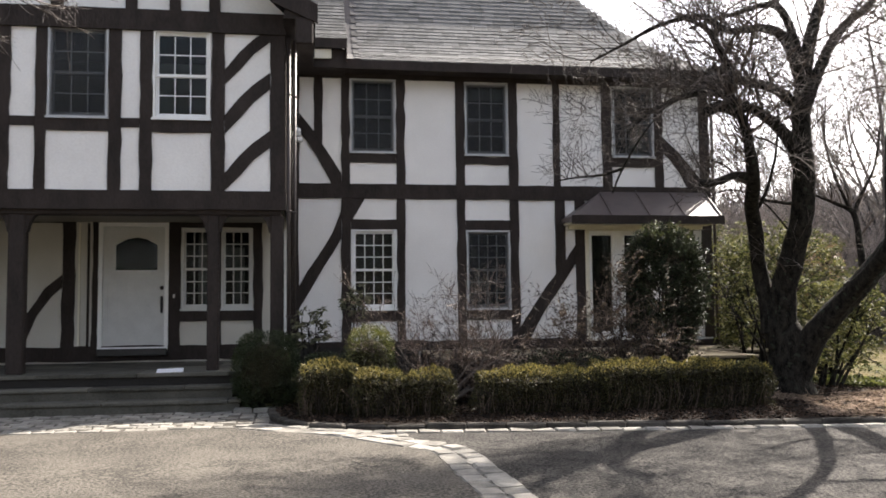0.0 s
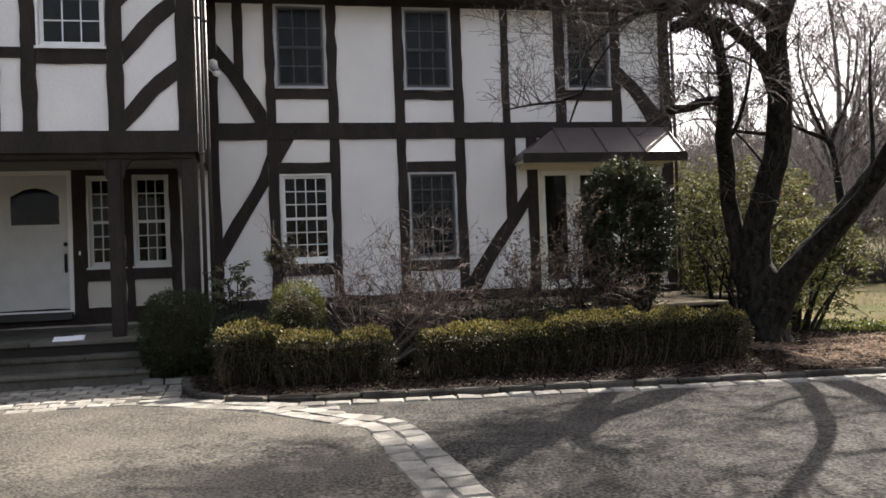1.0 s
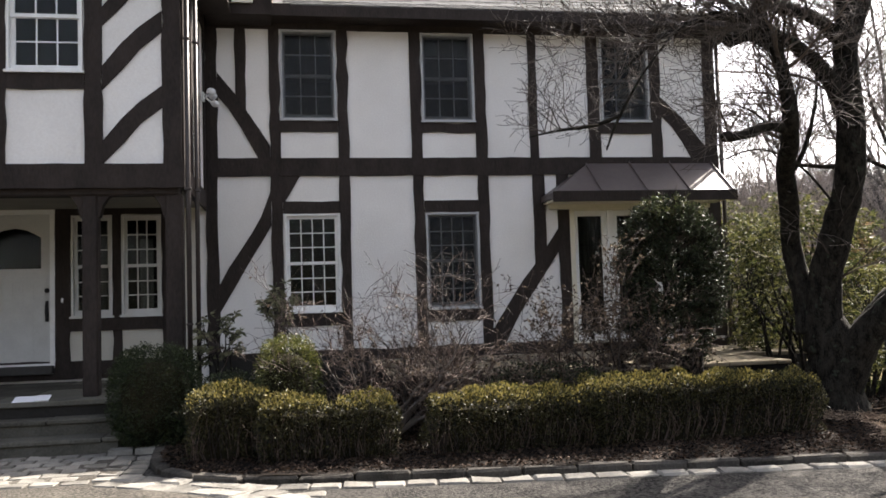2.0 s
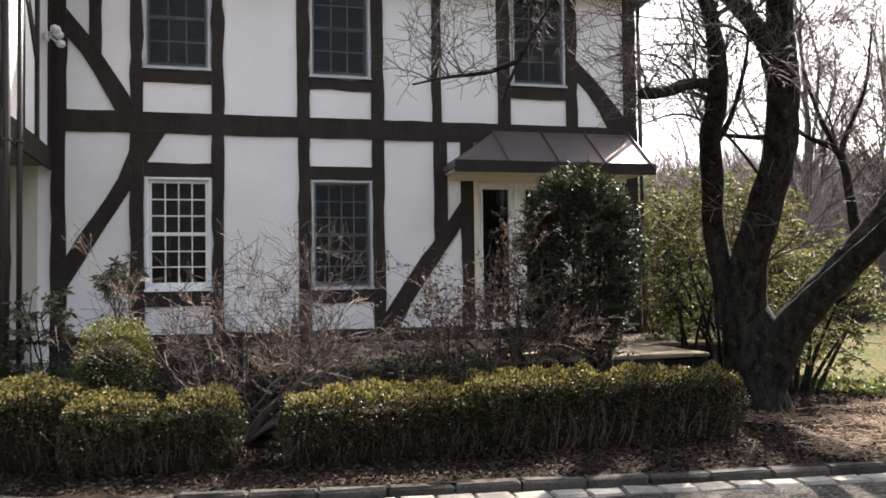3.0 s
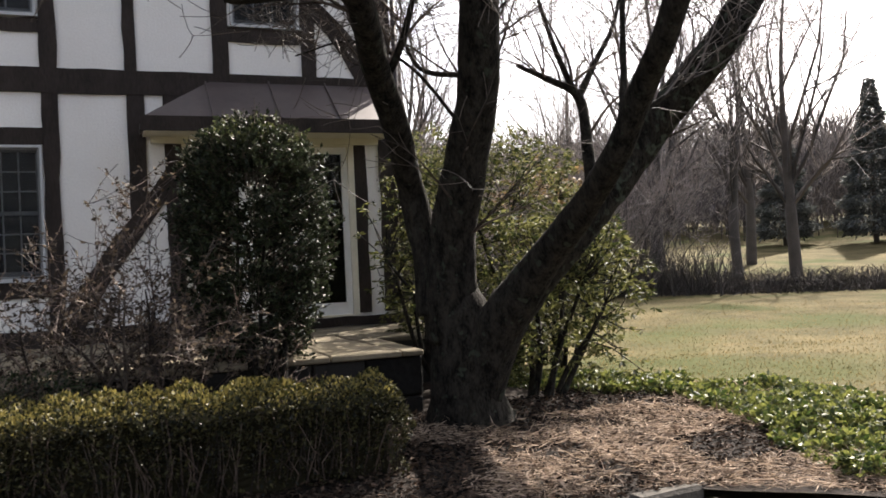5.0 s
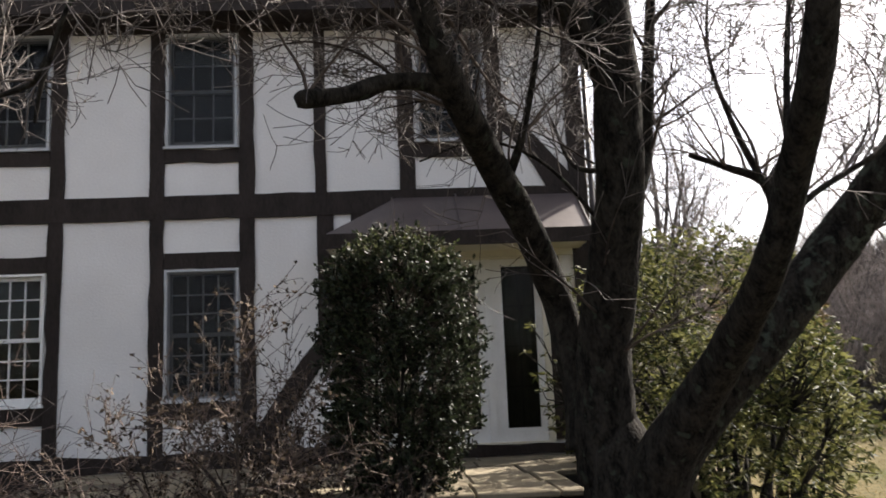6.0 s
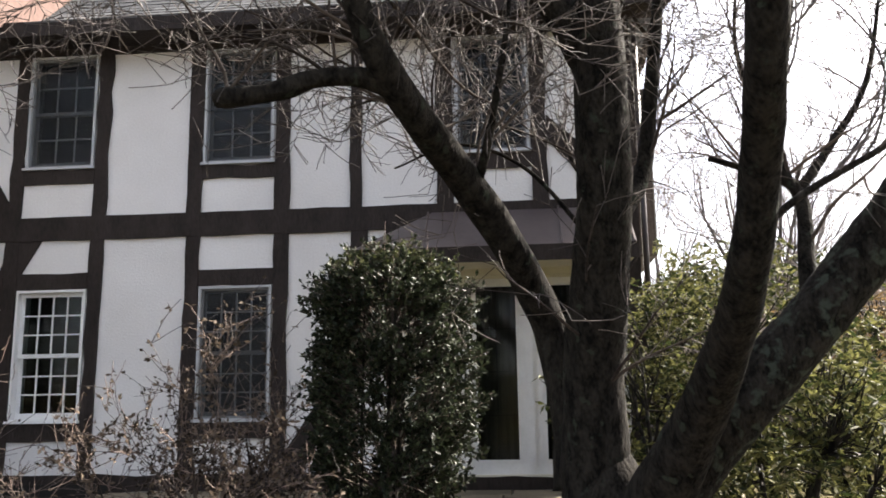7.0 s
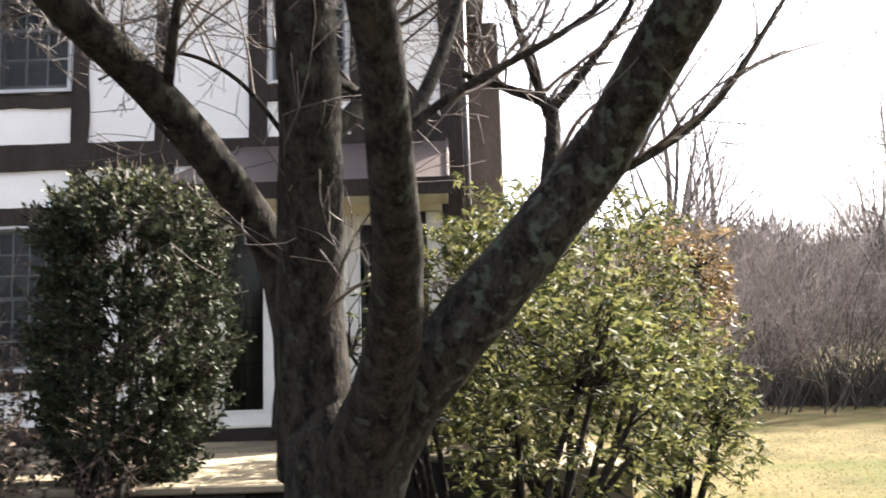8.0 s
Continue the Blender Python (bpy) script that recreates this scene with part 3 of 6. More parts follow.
for a, b, c, d in ((4.74, 4.95, 5.385, 5.6), (4.02, 4.29, 4.69, 4.93), (3.2, 3.45, 3.835, 4.08)):
    m = (a + c) / 2
    n_ = (b + d) / 2
    timber("brace", [(-1.205, a), (-0.98, m - 0.09), (-0.8, m + 0.13), (-0.565, c), (-0.565, d), (-0.82, n_ + 0.12), (-1.0, n_ - 0.06), (-1.205, b)], GY, 0.024)
timber("band", rect(-6.62, -0.34, 2.93, 3.2), GY, 0.05, 0.006)
timber("band", rect(-6.62, -0.34, 5.48, 5.78), GY, 0.06, 0.004)
own(slab_xz("gable_wall", [(-6.6, 5.75), (-0.3, 5.75), (-3.45, 8.7)], GY + 0.02, GY + 0.2, STUCCO, None))
for x in (-4.7, -3.5, -2.5, -1.9, -1.35):
    timber("post", rect(x - 0.08, x + 0.08, 5.76, 8.5 - 0.92 * abs(x + 3.45)), GY, 0.03)
timber("band", rect(-5.6, -1.2, 6.45, 6.6), GY, 0.034)
for x0, x1, z0, z1, y0, y1 in ((-0.37, -0.34, 2.95, 3.2, GY, FY), (-0.37, -0.34, 5.5, 5.75, GY, FY), (-0.37, -0.345, 3.2, 5.5, GY, GY + 0.2), (-0.37, -0.345, 3.2, 5.5, 13.35, 13.5), (-0.37, -0.345, 3.2, 5.5, 14.1, 14.25), (-0.37, -0.345, 3.2, 5.5, 14.85, FY)):
    own(boxed("side_post" if z1 - z0 > 1 else "side_band", (x0, x1, y0, y1, z0, z1), TIMBER))
side_brace = bmesh.new()
q = [side_brace.verts.new(p) for p in ((-0.348, 13.5, 4.9), (-0.348, 13.5, 4.7), (-0.348, 14.1, 4.05), (-0.348, 14.1, 4.25), (-0.372, 13.5, 4.9), (-0.372, 13.5, 4.7), (-0.372, 14.1, 4.05), (-0.372, 14.1, 4.25))]
for f in ((0, 1, 2, 3), (4, 7, 6, 5), (0, 4, 5, 1), (1, 5, 6, 2), (2, 6, 7, 3), (3, 7, 4, 0)):
    side_brace.faces.new([q[i] for i in f])
own(part("side_brace", side_brace, TIMBER))

# porch: back wall timbers, beam, posts with curved brackets
for x0, x1 in ((-4.035, -3.83), (-3.56, -3.465), (-2.338, -2.145), (-1.604, -1.484), (-0.955, -0.80), (-5.6, -5.4)):
    timber("post", rect(x0, x1, 0.75, 3.0))
for x0, x1, z0, z1 in ((-2.145, -0.955, 1.335, 1.51), (-2.145, -0.955, 2.915, 3.0), (-4.6, -4.035, 2.98, 3.0), (-6.6, -0.64, 0.7, 0.94)):
    timber("rail", rect(x0, x1, z0, z1), proud=0.036)
timber("brace", [(-4.72, 1.0), (-4.6, 1.0), (-4.42, 1.45), (-4.2, 1.76), (-4.035, 1.92), (-4.035, 2.12), (-4.3, 1.9), (-4.56, 1.5)])
for x in (-3.78, -3.64):
    own(boxed("casing_strip", (x, x + 0.035, FY - 0.03, FY - 0.002, 0.9, 2.98), CREAM if x < -3.7 else TIMBER))
own(boxed("porch_beam", (-6.5, -0.40, GY + 0.02, GY + 0.24, 2.86, 2.95), TIMBER, None, "", 0.015))
for x0, x1 in ((-6.5, -6.28), (-4.09, -3.87), (-1.437, -1.273), (-0.56, -0.37)):
    own(boxed("porch_post", (x0, x1, GY + 0.03, GY + 0.22, 0.66, 2.87), TIMBER, None, "", 0.02))
    for s in (-1, 1):
        if (x0 < -6 and s < 0) or (x0 > -0.6 and s > 0):
            continue
        xe = x1 if s > 0 else x0
        own(slab_xz("bracket", [(xe, 2.62), (xe + s * 0.02, 2.62), (xe + s * 0.05, 2.75), (xe + s * 0.10, 2.83), (xe + s * 0.15, 2.87), (xe, 2.87)], GY + 0.06, GY + 0.18, TIMBER, None))

# windows
def ring(bm, x0, x1, z0, z1, w, y0, y1, foot=None):
    box(bm, x0, x0 + w, y0, y1, z0, z1)
    box(bm, x1 - w, x1, y0, y1, z0, z1)
    box(bm, x0 + w, x1 - w, y0, y1, z1 - w, z1)
    box(bm, x0 + w, x1 - w, y0, y1, z0, z0 + (foot or w))
    return bm


def window(x0, x1, z0, z1, y, ncol, nrow, white, screened, blind):
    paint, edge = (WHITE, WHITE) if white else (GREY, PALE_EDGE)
    if x1 < -0.5 and y == FY:  # white paint darkened for the porch shade
        paint = edge = PORCH_WHITE
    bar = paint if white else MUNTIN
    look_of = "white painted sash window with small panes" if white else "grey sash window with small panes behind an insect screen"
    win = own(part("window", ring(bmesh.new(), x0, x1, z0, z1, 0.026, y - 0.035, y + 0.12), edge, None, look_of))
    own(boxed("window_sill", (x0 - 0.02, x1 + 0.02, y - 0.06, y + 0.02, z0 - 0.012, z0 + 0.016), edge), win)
    mid = (z0 + z1) / 2
    for low, (a, b, dy) in enumerate(((mid - 0.02, z1 - 0.026, 0.03), (z0 + 0.026, mid + 0.02, 0.065))):
        xa, xb = x0 + 0.026, x1 - 0.026
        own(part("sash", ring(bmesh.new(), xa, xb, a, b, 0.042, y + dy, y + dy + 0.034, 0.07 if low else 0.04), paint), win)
        ga, gb, gx, hx = a + (0.07 if low else 0.04), b - 0.04, xa + 0.042, xb - 0.042
        cw, rh = (hx - gx) / ncol, (gb - ga) / nrow
        for i in range(1, ncol):
            own(boxed("muntin", (gx + i * cw - 0.0075, gx + i * cw + 0.0075, y + dy + 0.006, y + dy + 0.03, ga, gb), bar), win)
        for j in range(1, nrow):
            own(boxed("muntin", (gx, hx, y + dy + 0.004, y + dy + 0.028, ga + j * rh - 0.0075, ga + j * rh + 0.0075), bar), win)
        pane = bmesh.new()
        box(pane, 0, cw, 0, 0.004, 0, rh)
        me = None
        for i in range(ncol):
            for j in range(nrow):
                if me is None:
                    first = part("pane", pane, GLASS)
                    me, ob = first.data, first
                else:
                    ob = new("pane", me)
                ob.location = (gx + i * cw, y + dy + 0.016, ga + j * rh)
                ob.visible_shadow = False
                ob.rotation_euler = (random.uniform(-0.012, 0.012), 0, random.uniform(-0.012, 0.012))
                own(ob, win)
    if screened:
        ob = own(boxed("insect_screen", (x0 + 0.05, x1 - 0.05, y + 0.006, y + 0.008, z0 + 0.05, z1 - 0.05), SCREEN), win)
        own(part("screen_frame", ring(bmesh.new(), x0 + 0.027, x1 - 0.027, z0 + 0.027, z1 - 0.027, 0.018, y - 0.004, y + 0.012), GREY), win)
    if blind:
        own(boxed("blind", (x0 + 0.06, x1 - 0.06, y + 0.13, y + 0.14, z1 - blind * (z1 - z0), z1 - 0.03), CURTAIN, None, "pale roller blind drawn partly down"), win)
    return win


for w in WINDOWS:
    window(*w)

# curtains behind the porch windows and the white window
for x0, x1, z0, z1 in ((-1.30, -1.12, 1.55, 2.6), (-1.9, -1.72, 1.55, 2.85)):
    bm = bmesh.new()
    k = 18
    rows_ = [[bm.verts.new((x0 + (x1 - x0) * i / k, FY + 0.34 + 0.02 * math.sin(i * 1.9), z)) for i in range(k + 1)] for z in (z0, z1)]
    for i in range(k):
        bm.faces.new((rows_[0][i], rows_[0][i + 1], rows_[1][i + 1], rows_[1][i]))
    own(part("curtain", bm, CURTAIN, None, "thin white curtain hanging inside", True))

# front door
door = own(part("front_door", ring(bmesh.new(), DOOR[0] - 0.06, DOOR[1] + 0.06, 0.86, DOOR[3] + 0.05, 0.062, FY - 0.045, FY + 0.1), WHITE, None, "white panelled entrance door with an arched light"))
GX0, GX1, GZ0, GZ1 = -3.20, -2.53, 2.20, 2.75
arch = [(GX0, GZ0), (GX1, GZ0), (GX1, GZ1 - 0.13)] + [(GX1 - (GX1 - GX0) * s, GZ1 - 0.13 + 0.13 * math.sin(math.pi * s)) for s in (0.12, 0.25, 0.38, 0.5, 0.62, 0.75, 0.88)] + [(GX0, GZ1 - 0.13)]
own(wall_y("door_leaf", DOOR[0], DOOR[1], 0.9, DOOR[3], [(GX0, GX1, GZ0, GZ1)], FY + 0.03, FY + 0.075, PORCH_WHITE, None), door)
for s in (0, 1):  # spandrels that round the corners of the light
    xs_ = GX0 if s == 0 else GX1
    d_ = 1 if s == 0 else -1
    own(slab_xz("door_spandrel", [(xs_, GZ1), (xs_, GZ1 - 0.13), (xs_ + d_ * 0.08, GZ1 - 0.085), (xs_ + d_ * 0.18, GZ1 - 0.03), (xs_ + d_ * 0.33, GZ1 - 0.002), (xs_ + d_ * 0.33, GZ1)], FY + 0.032, FY + 0.07, PORCH_WHITE, None), door)
g = own(boxed("door_light", (GX0, GX1, FY + 0.05, FY + 0.056, GZ0, GZ1), GLASS), door)
g.visible_shadow = False
for i in range(7):
    x = DOOR[0] + 0.1 + i * (DOOR[1] - DOOR[0] - 0.2) / 6
    own(boxed("bead", (x - 0.006, x + 0.006, FY + 0.027, FY + 0.032, 1.1, 2.0), PORCH_WHITE), door)
own(part("panel_frame", ring(bmesh.new(), DOOR[0] + 0.06, DOOR[1] - 0.06, 1.05, 2.05, 0.02, FY + 0.024, FY + 0.031), PORCH_WHITE), door)
own(boxed("threshold", (DOOR[0] - 0.05, DOOR[1] + 0.05, FY - 0.14, FY + 0.08, 0.78, 0.895), BLACK, None, "dark worn threshold", 0.01), door)
hb = bmesh.new()
box(hb, -2.475, -2.435, FY + 0.0, FY + 0.03, 1.48, 1.76, 0.008)
own(part("handle", hb, BLACK, None, "black iron handle set"), door)
grip = Wood()
grip.tube([(-2.455, FY + 0.0, 1.74), (-2.455, FY - 0.045, 1.7), (-2.455, FY - 0.05, 1.6), (-2.455, FY - 0.03, 1.53), (-2.455, FY, 1.5)], [0.011] * 5, 8)
own(grip.make("grip", BLACK), door)
lock = Wood()
lock.tube([(-2.455, FY + 0.03, 1.9), (-2.455, FY - 0.005, 1.9)], [0.033, 0.028], 12)
own(lock.make("lock", BLACK), door)
own(boxed("door_bell", (-2.26, -2.235, FY - 0.05, FY - 0.028, 1.73, 1.79), WHITE, None, "", 0.004), door)

# glazed side doors under the canopy: three tall panels
unit = own(part("side_door", ring(bmesh.new(), SIDE[0] - 0.05, SIDE[1] + 0.04, 0.9, 2.95, 0.07, FY - 0.04, FY + 0.12, 0.02), CREAM, None, "three tall glazed doors in cream painted frames"))
for gx0, gx1, x0, x1 in ((5.05, 5.43, 4.99, 5.55), (5.67, 6.08, 5.55, 6.2), (6.36, 6.72, 6.2, 6.8)):
    leaf = wall_y("door_leaf", x0 + 0.003, x1 - 0.003, 0.92, 2.88, [(gx0, gx1, 1.06, 2.80)], FY + 0.01, FY + 0.055, WHITE, None)
    own(leaf, unit)
    g = own(boxed("door_glass", (gx0, gx1, FY + 0.03, FY + 0.036, 1.06, 2.80), GLASS), unit)
    g.visible_shadow = False
    own(part("glazing_bead", ring(bmesh.new(), gx0 - 0.012, gx1 + 0.012, 1.048, 2.812, 0.014, FY, FY + 0.012), WHITE), unit)
    for k in range(1, 4):
        z = 1.06 + k * 0.435
        own(boxed("muntin", (gx0, gx1, FY + 0.042, FY + 0.05, z - 0.008, z + 0.008), TIMBER), unit)
    own(boxed("muntin", ((gx0 + gx1) / 2 - 0.008, (gx0 + gx1) / 2 + 0.008, FY + 0.042, FY + 0.05, 1.06, 2.8), TIMBER), unit)
# added sheets that give the side door glass its brown-grey tone
for gx0, gx1 in ((5.02, 5.48), (5.62, 6.12), (6.3, 6.77)):
    bm = bmesh.new()
    rows_ = [[bm.verts.new((gx0 + (gx1 - gx0) * i / 24, FY + 0.14 + 0.014 * math.sin(i * 1.7), z)) for i in range(25)] for z in (0.95, 2.85)]
    for i in range(24):
        bm.faces.new((rows_[0][i], rows_[0][i + 1], rows_[1][i + 1], rows_[1][i]))
    own(part("drape", bm, GLASS_BACKING, None, "brown sheet added behind the glass to tint it", True), unit)
for x in (5.55, 6.2):
    own(boxed("jamb", (x - 0.035, x + 0.035, FY - 0.035, FY + 0.008, 0.92, 2.88), WHITE), unit)

# canopy of dark standing-seam metal
cy = 14.3
bm = bmesh.new()
cv = [bm.verts.new(p) for p in ((5.28, FY, 3.62), (7.25, FY, 3.62), (7.25, cy, 3.08), (4.49, cy, 3.08), (4.49, FY, 3.08), (5.28, FY, 3.56), (7.25, FY, 3.56), (7.25, cy, 3.0), (4.49, cy, 3.0), (4.49, FY, 3.0))]
for f in ((0, 3, 2, 1), (0, 4, 3), (3, 8, 7, 2), (4, 9, 8, 3), (1, 2, 7, 6), (5, 6, 7, 8), (5, 8, 9)):
    bm.faces.new([cv[i] for i in f])
canopy = own(part("canopy", bm, BRONZE, None, "lean-to canopy of dark bronze standing-seam metal"))
for x in (5.2, 5.9, 6.55, 7.23):
    y0 = FY if x > 5.28 else FY - (5.28 - x) / 0.79 * 0.7
    z0 = 3.62 if x > 5.28 else 3.62 - (5.28 - x) / 0.79 * 0.54
    bm = bmesh.new()
    a = [bm.verts.new(p) for p in ((x - 0.012, y0, z0), (x + 0.012, y0, z0), (x + 0.012, cy, 3.08), (x - 0.012, cy, 3.08), (x - 0.008, y0, z0 + 0.03), (x + 0.008, y0, z0 + 0.03), (x + 0.008, cy, 3.11), (x - 0.008, cy, 3.11))]
    for f in ((0, 3, 2, 1), (4, 5, 6, 7), (0, 1, 5, 4), (1, 2, 6, 5), (2, 3, 7, 6), (3, 0, 4, 7)):
        bm.faces.new([a[i] for i in f])
    own(part("seam", bm, BRONZE), canopy)
own(boxed("fascia", (4.47, 7.27, cy - 0.03, cy, 2.94, 3.09), TIMBER), canopy)
own(boxed("soffit", (4.52, 7.23, cy, FY - 0.04, 2.97, 2.995), CREAM), canopy)
own(boxed("cornice", (4.6, 7.15, FY - 0.10, FY - 0.03, 2.90, 2.97), CREAM), canopy)

# eaves
own(boxed("fascia", (0.6, 7.7, 14.5, 14.53, 5.60, 5.77), TIMBER))
own(boxed("soffit", (0.3, 7.68, 14.53, FY - 0.04, 5.64, 5.67), TIMBER))
own(boxed("fascia", (-0.3, 0.62, 14.34, 14.37, 5.90, 6.07), TIMBER))
own(boxed("soffit_board", (-0.28, 0.36, 14.42, 14.46, 5.74, 5.90), CREAM))
own(boxed("eave_box", (-0.3, 0.60, 14.47, FY, 5.60, 5.92), TIMBER))
own(boxed("gutter", (7.66, 7.7, 14.5, 21.9, 5.60, 5.77), TIMBER))

# downpipes beside the corner of the wing
for x, y, r in ((-0.30, GY - 0.02, 0.028), (-0.22, GY + 0.12, 0.026)):
    w = Wood()
    w.tube([(x, y, 5.45), (x, y, 3.0), (x, y, 0.35)], [r] * 3, 10)
    pipe = own(w.make("downpipe", DARK_PIPE, None, "dark glossy metal downpipe"))
    for z in (1.4, 2.9, 4.6):
        own(boxed("pipe_clip", (x - 0.036, x + 0.036, y - 0.032, y + 0.032, z, z + 0.03), DARK_PIPE, None, "", 0.006), pipe)
w = Wood()
w.tube([(7.42, FY - 0.03, 5.6), (7.42, FY - 0.03, 0.8)], [0.032] * 2, 10)
own(w.make("downpipe", DARK_PIPE, None, "dark metal downpipe at the house corner"))

# ---- roofs ----
PROFILE = [(0, 5.75), (0.6, 6.03), (1.0, 6.35), (1.6, 6.93), (2.4, 7.95), (3.2, 9.0), (3.7, 9.62)]


def roof_sheet(name, strips, lift=0.0, label=""):
    v, f = [], []
    for a, b in strips:
        k = len(v)
        v += [(p[0], p[1], p[2] + lift) for p in a] + [(p[0], p[1], p[2] + lift) for p in b]
        n_ = len(a)
        f += [(k + i, k + n_ + i, k + n_ + i + 1, k + i + 1) for i in range(n_ - 1)]
    ob = own(raw(name, v, f, SHINGLE, None, label))
    return ob


roof = roof_sheet("roof", [([(-6.9, 14.5 + d, z) for d, z in PROFILE], [(7.7 - d, 14.5 + d, z) for d, z in PROFILE]),
                           ([(7.7 - d, 14.5 + d, z) for d, z in PROFILE], [(7.7 - d, 21.9 - d, z) for d, z in PROFILE]),
                           ([(7.7 - d, 21.9 - d, z) for d, z in PROFILE], [(-6.9, 21.9 - d, z) for d, z in PROFILE])], 0, "hipped roof of weathered grey shingles, flared at the eaves")
gx = -3.45
wing_roof = roof_sheet("wing_roof", [([(0.08, 11.95, 5.74), (-0.5, 11.95, 6.08), (gx, 11.95, 8.95)], [(0.08, 18.0, 5.74), (-0.5, 18.0, 6.08), (gx, 18.0, 8.95)]),
                                     ([(gx, 11.95, 8.95), (-6.4, 11.95, 6.08), (-6.98, 11.95, 5.74)], [(gx, 18.0, 8.95), (-6.4, 18.0, 6.08), (-6.98, 18.0, 5.74)])], 0, "shingled gable roof of the wing")
for s in (1, -1):
    xe, xm = (0.08, -0.5) if s > 0 else (-6.98, -6.4)
    own(slab_xz("barge_board", [(xe + s * 0.03, 5.76), (xm, 6.1), (gx, 8.98), (gx, 8.66), (xm, 5.76), (xe + s * 0.03, 5.5)], 11.9, 11.95, TIMBER, None, "dark barge board"))
own(boxed("verge_soffit", (-0.36, 0.06, 11.95, 14.4, 5.56, 5.68), TIMBER))
own(boxed("eave_bracket", (-0.2, 0.05, 11.92, 12.06, 5.2, 5.58), TIMBER, None, "", 0.02))
raised = roof_sheet("roof_raised", [([(-2.2, 14.35 + d, z) for d, z in PROFILE], [(0.62, 14.35 + d, z) for d, z in PROFILE])], 0.30)
v, f = [], []
for d, z in PROFILE:
    v += [(0.62, 14.35 + d, z + 0.30), (0.62, 14.35 + d, z - 0.1)]
f = [(2 * i, 2 * i + 1, 2 * i + 3, 2 * i + 2) for i in range(len(PROFILE) - 1)]
own(raw("flashing", v, f, COPPER, None, "weathered pink copper flashing"))
# ---- steps, porch floor and terrace ----
def stone(bm_size, rng, bevel=0.012, jag=0.006):
    """One worn stone block about its middle, standing on z = 0."""
    lx, ly, lz = bm_size
    bm = bmesh.new()
    box(bm, -lx / 2, lx / 2, -ly / 2, ly / 2, 0, lz, bevel)
    for v_ in bm.verts:
        v_.co += Vector((rng.uniform(-jag, jag), rng.uniform(-jag, jag), rng.uniform(-jag, jag) if v_.co.z > lz / 2 else 0))
    return bm


rs = random.Random(11)
steps = thing("porch_steps", "three broad worn bluestone steps up to the porch", "steps", (-3.5, 11.9, 0.15))
sinv = steps.matrix_world.inverted()


def under(ob, parent, inverse):
    ob.parent = parent
    ob.matrix_parent_inverse = inverse
    return ob


for k, (y0, z1) in enumerate(((11.66, 0.345), (11.97, 0.505))):
    x = -6.6
    right = -0.88 if k == 0 else -1.0
    under(boxed("riser", (-6.6, right - 0.03, y0 + 0.03, 12.5, 0.1, z1 - 0.05), BLUESTONE), steps, sinv)
    while x < right - 0.05:
        w_ = min(rs.uniform(1.1, 1.7), right - x)
        under(boxed("tread", (x + 0.004, x + w_ - 0.004, y0, y0 + 0.4, z1 - 0.05 + rs.uniform(-0.004, 0.004), z1 + rs.uniform(-0.004, 0.004)), BLUESTONE, None, "", 0.012), steps, sinv)
        x += w_
porch = thing("porch_floor", "bluestone paved porch floor", "porch floor", (-3.5, 13.6, 0.3), kind="structure")
pinv = porch.matrix_world.inverted()
under(boxed("porch_base", (-6.6, -0.62, 12.28, FY - 0.04, 0.1, 0.615), STONE_DARK), porch, pinv)
under(boxed("porch_base", (-0.62, 0.4, 12.9, FY - 0.04, 0.1, 0.5), STONE_DARK), porch, pinv)
for j, (y0, y1) in enumerate(((12.24, 12.95), (12.95, 13.7), (13.7, 14.4), (14.4, 14.95))):
    x = -6.6
    while x < -0.62:
        w_ = min(rs.uniform(0.7, 1.3), -0.58 - x)
        under(boxed("paver", (x + 0.004, x + w_ - 0.004, y0 + 0.004, y1 - 0.004, 0.615, 0.67 + rs.uniform(-0.004, 0.004)), BLUESTONE, None, "", 0.008), porch, pinv)
        x += w_
terrace = thing("terrace", "raised flagstone terrace with a retaining wall of shade-darkened stone", "terrace", (4.8, 13.4, 0.2), kind="structure")
tinv = terrace.matrix_world.inverted()
T_END = 6.52
under(boxed("terrace_core", (1.9, T_END - 0.03, 11.98, FY - 0.06, 0.1, 0.735), STONE_DARK), terrace, tinv)
under(boxed("terrace_core", (T_END - 0.03, 7.55, 13.2, FY - 0.06, 0.1, 0.735), STONE_DARK), terrace, tinv)
x = 1.9
while x < T_END - 0.02:
    w_ = min(rs.uniform(0.35, 0.7), T_END - x)
    for z0, z1 in ((0.12, 0.4), (0.4, 0.735)):
        under(boxed("wall_stone", (x + 0.006, x + w_ - 0.006, 11.90 + rs.uniform(0, 0.03), 11.985, z0 + 0.005, z1 - 0.005), STONE_DARK, None, "", 0.015), terrace, tinv)
    x += w_
for y0, y1 in ((11.86, 12.5), (12.5, 13.2), (13.2, 13.9), (13.9, 14.45), (14.45, 14.92)):
    x = 1.9
    end = T_END if y0 < 13.1 else 7.57
    while x < end - 0.02:
        w_ = min(rs.uniform(0.5, 1.0), end - x)
        under(boxed("flagstone", (x + 0.006, x + w_ - 0.006, y0 + 0.006, y1 - 0.006, 0.735, 0.78 + rs.uniform(-0.006, 0.004)), FLAG, None, "", 0.01), terrace, tinv)
        x += w_
patio = thing("lower_patio", "pale stone slabs beyond the terrace", "patio", (9.3, 16.5, 0.2), kind="structure")
pai = patio.matrix_world.inverted()
for i in range(1):
    for j in range(4):
        under(boxed("slab", (7.9 + i * 0.9, 8.78 + i * 0.9, 14.6 + j * 0.9, 15.48 + j * 0.9, 0.15, 0.5), FLAG, None, "", 0.012), patio, pai)

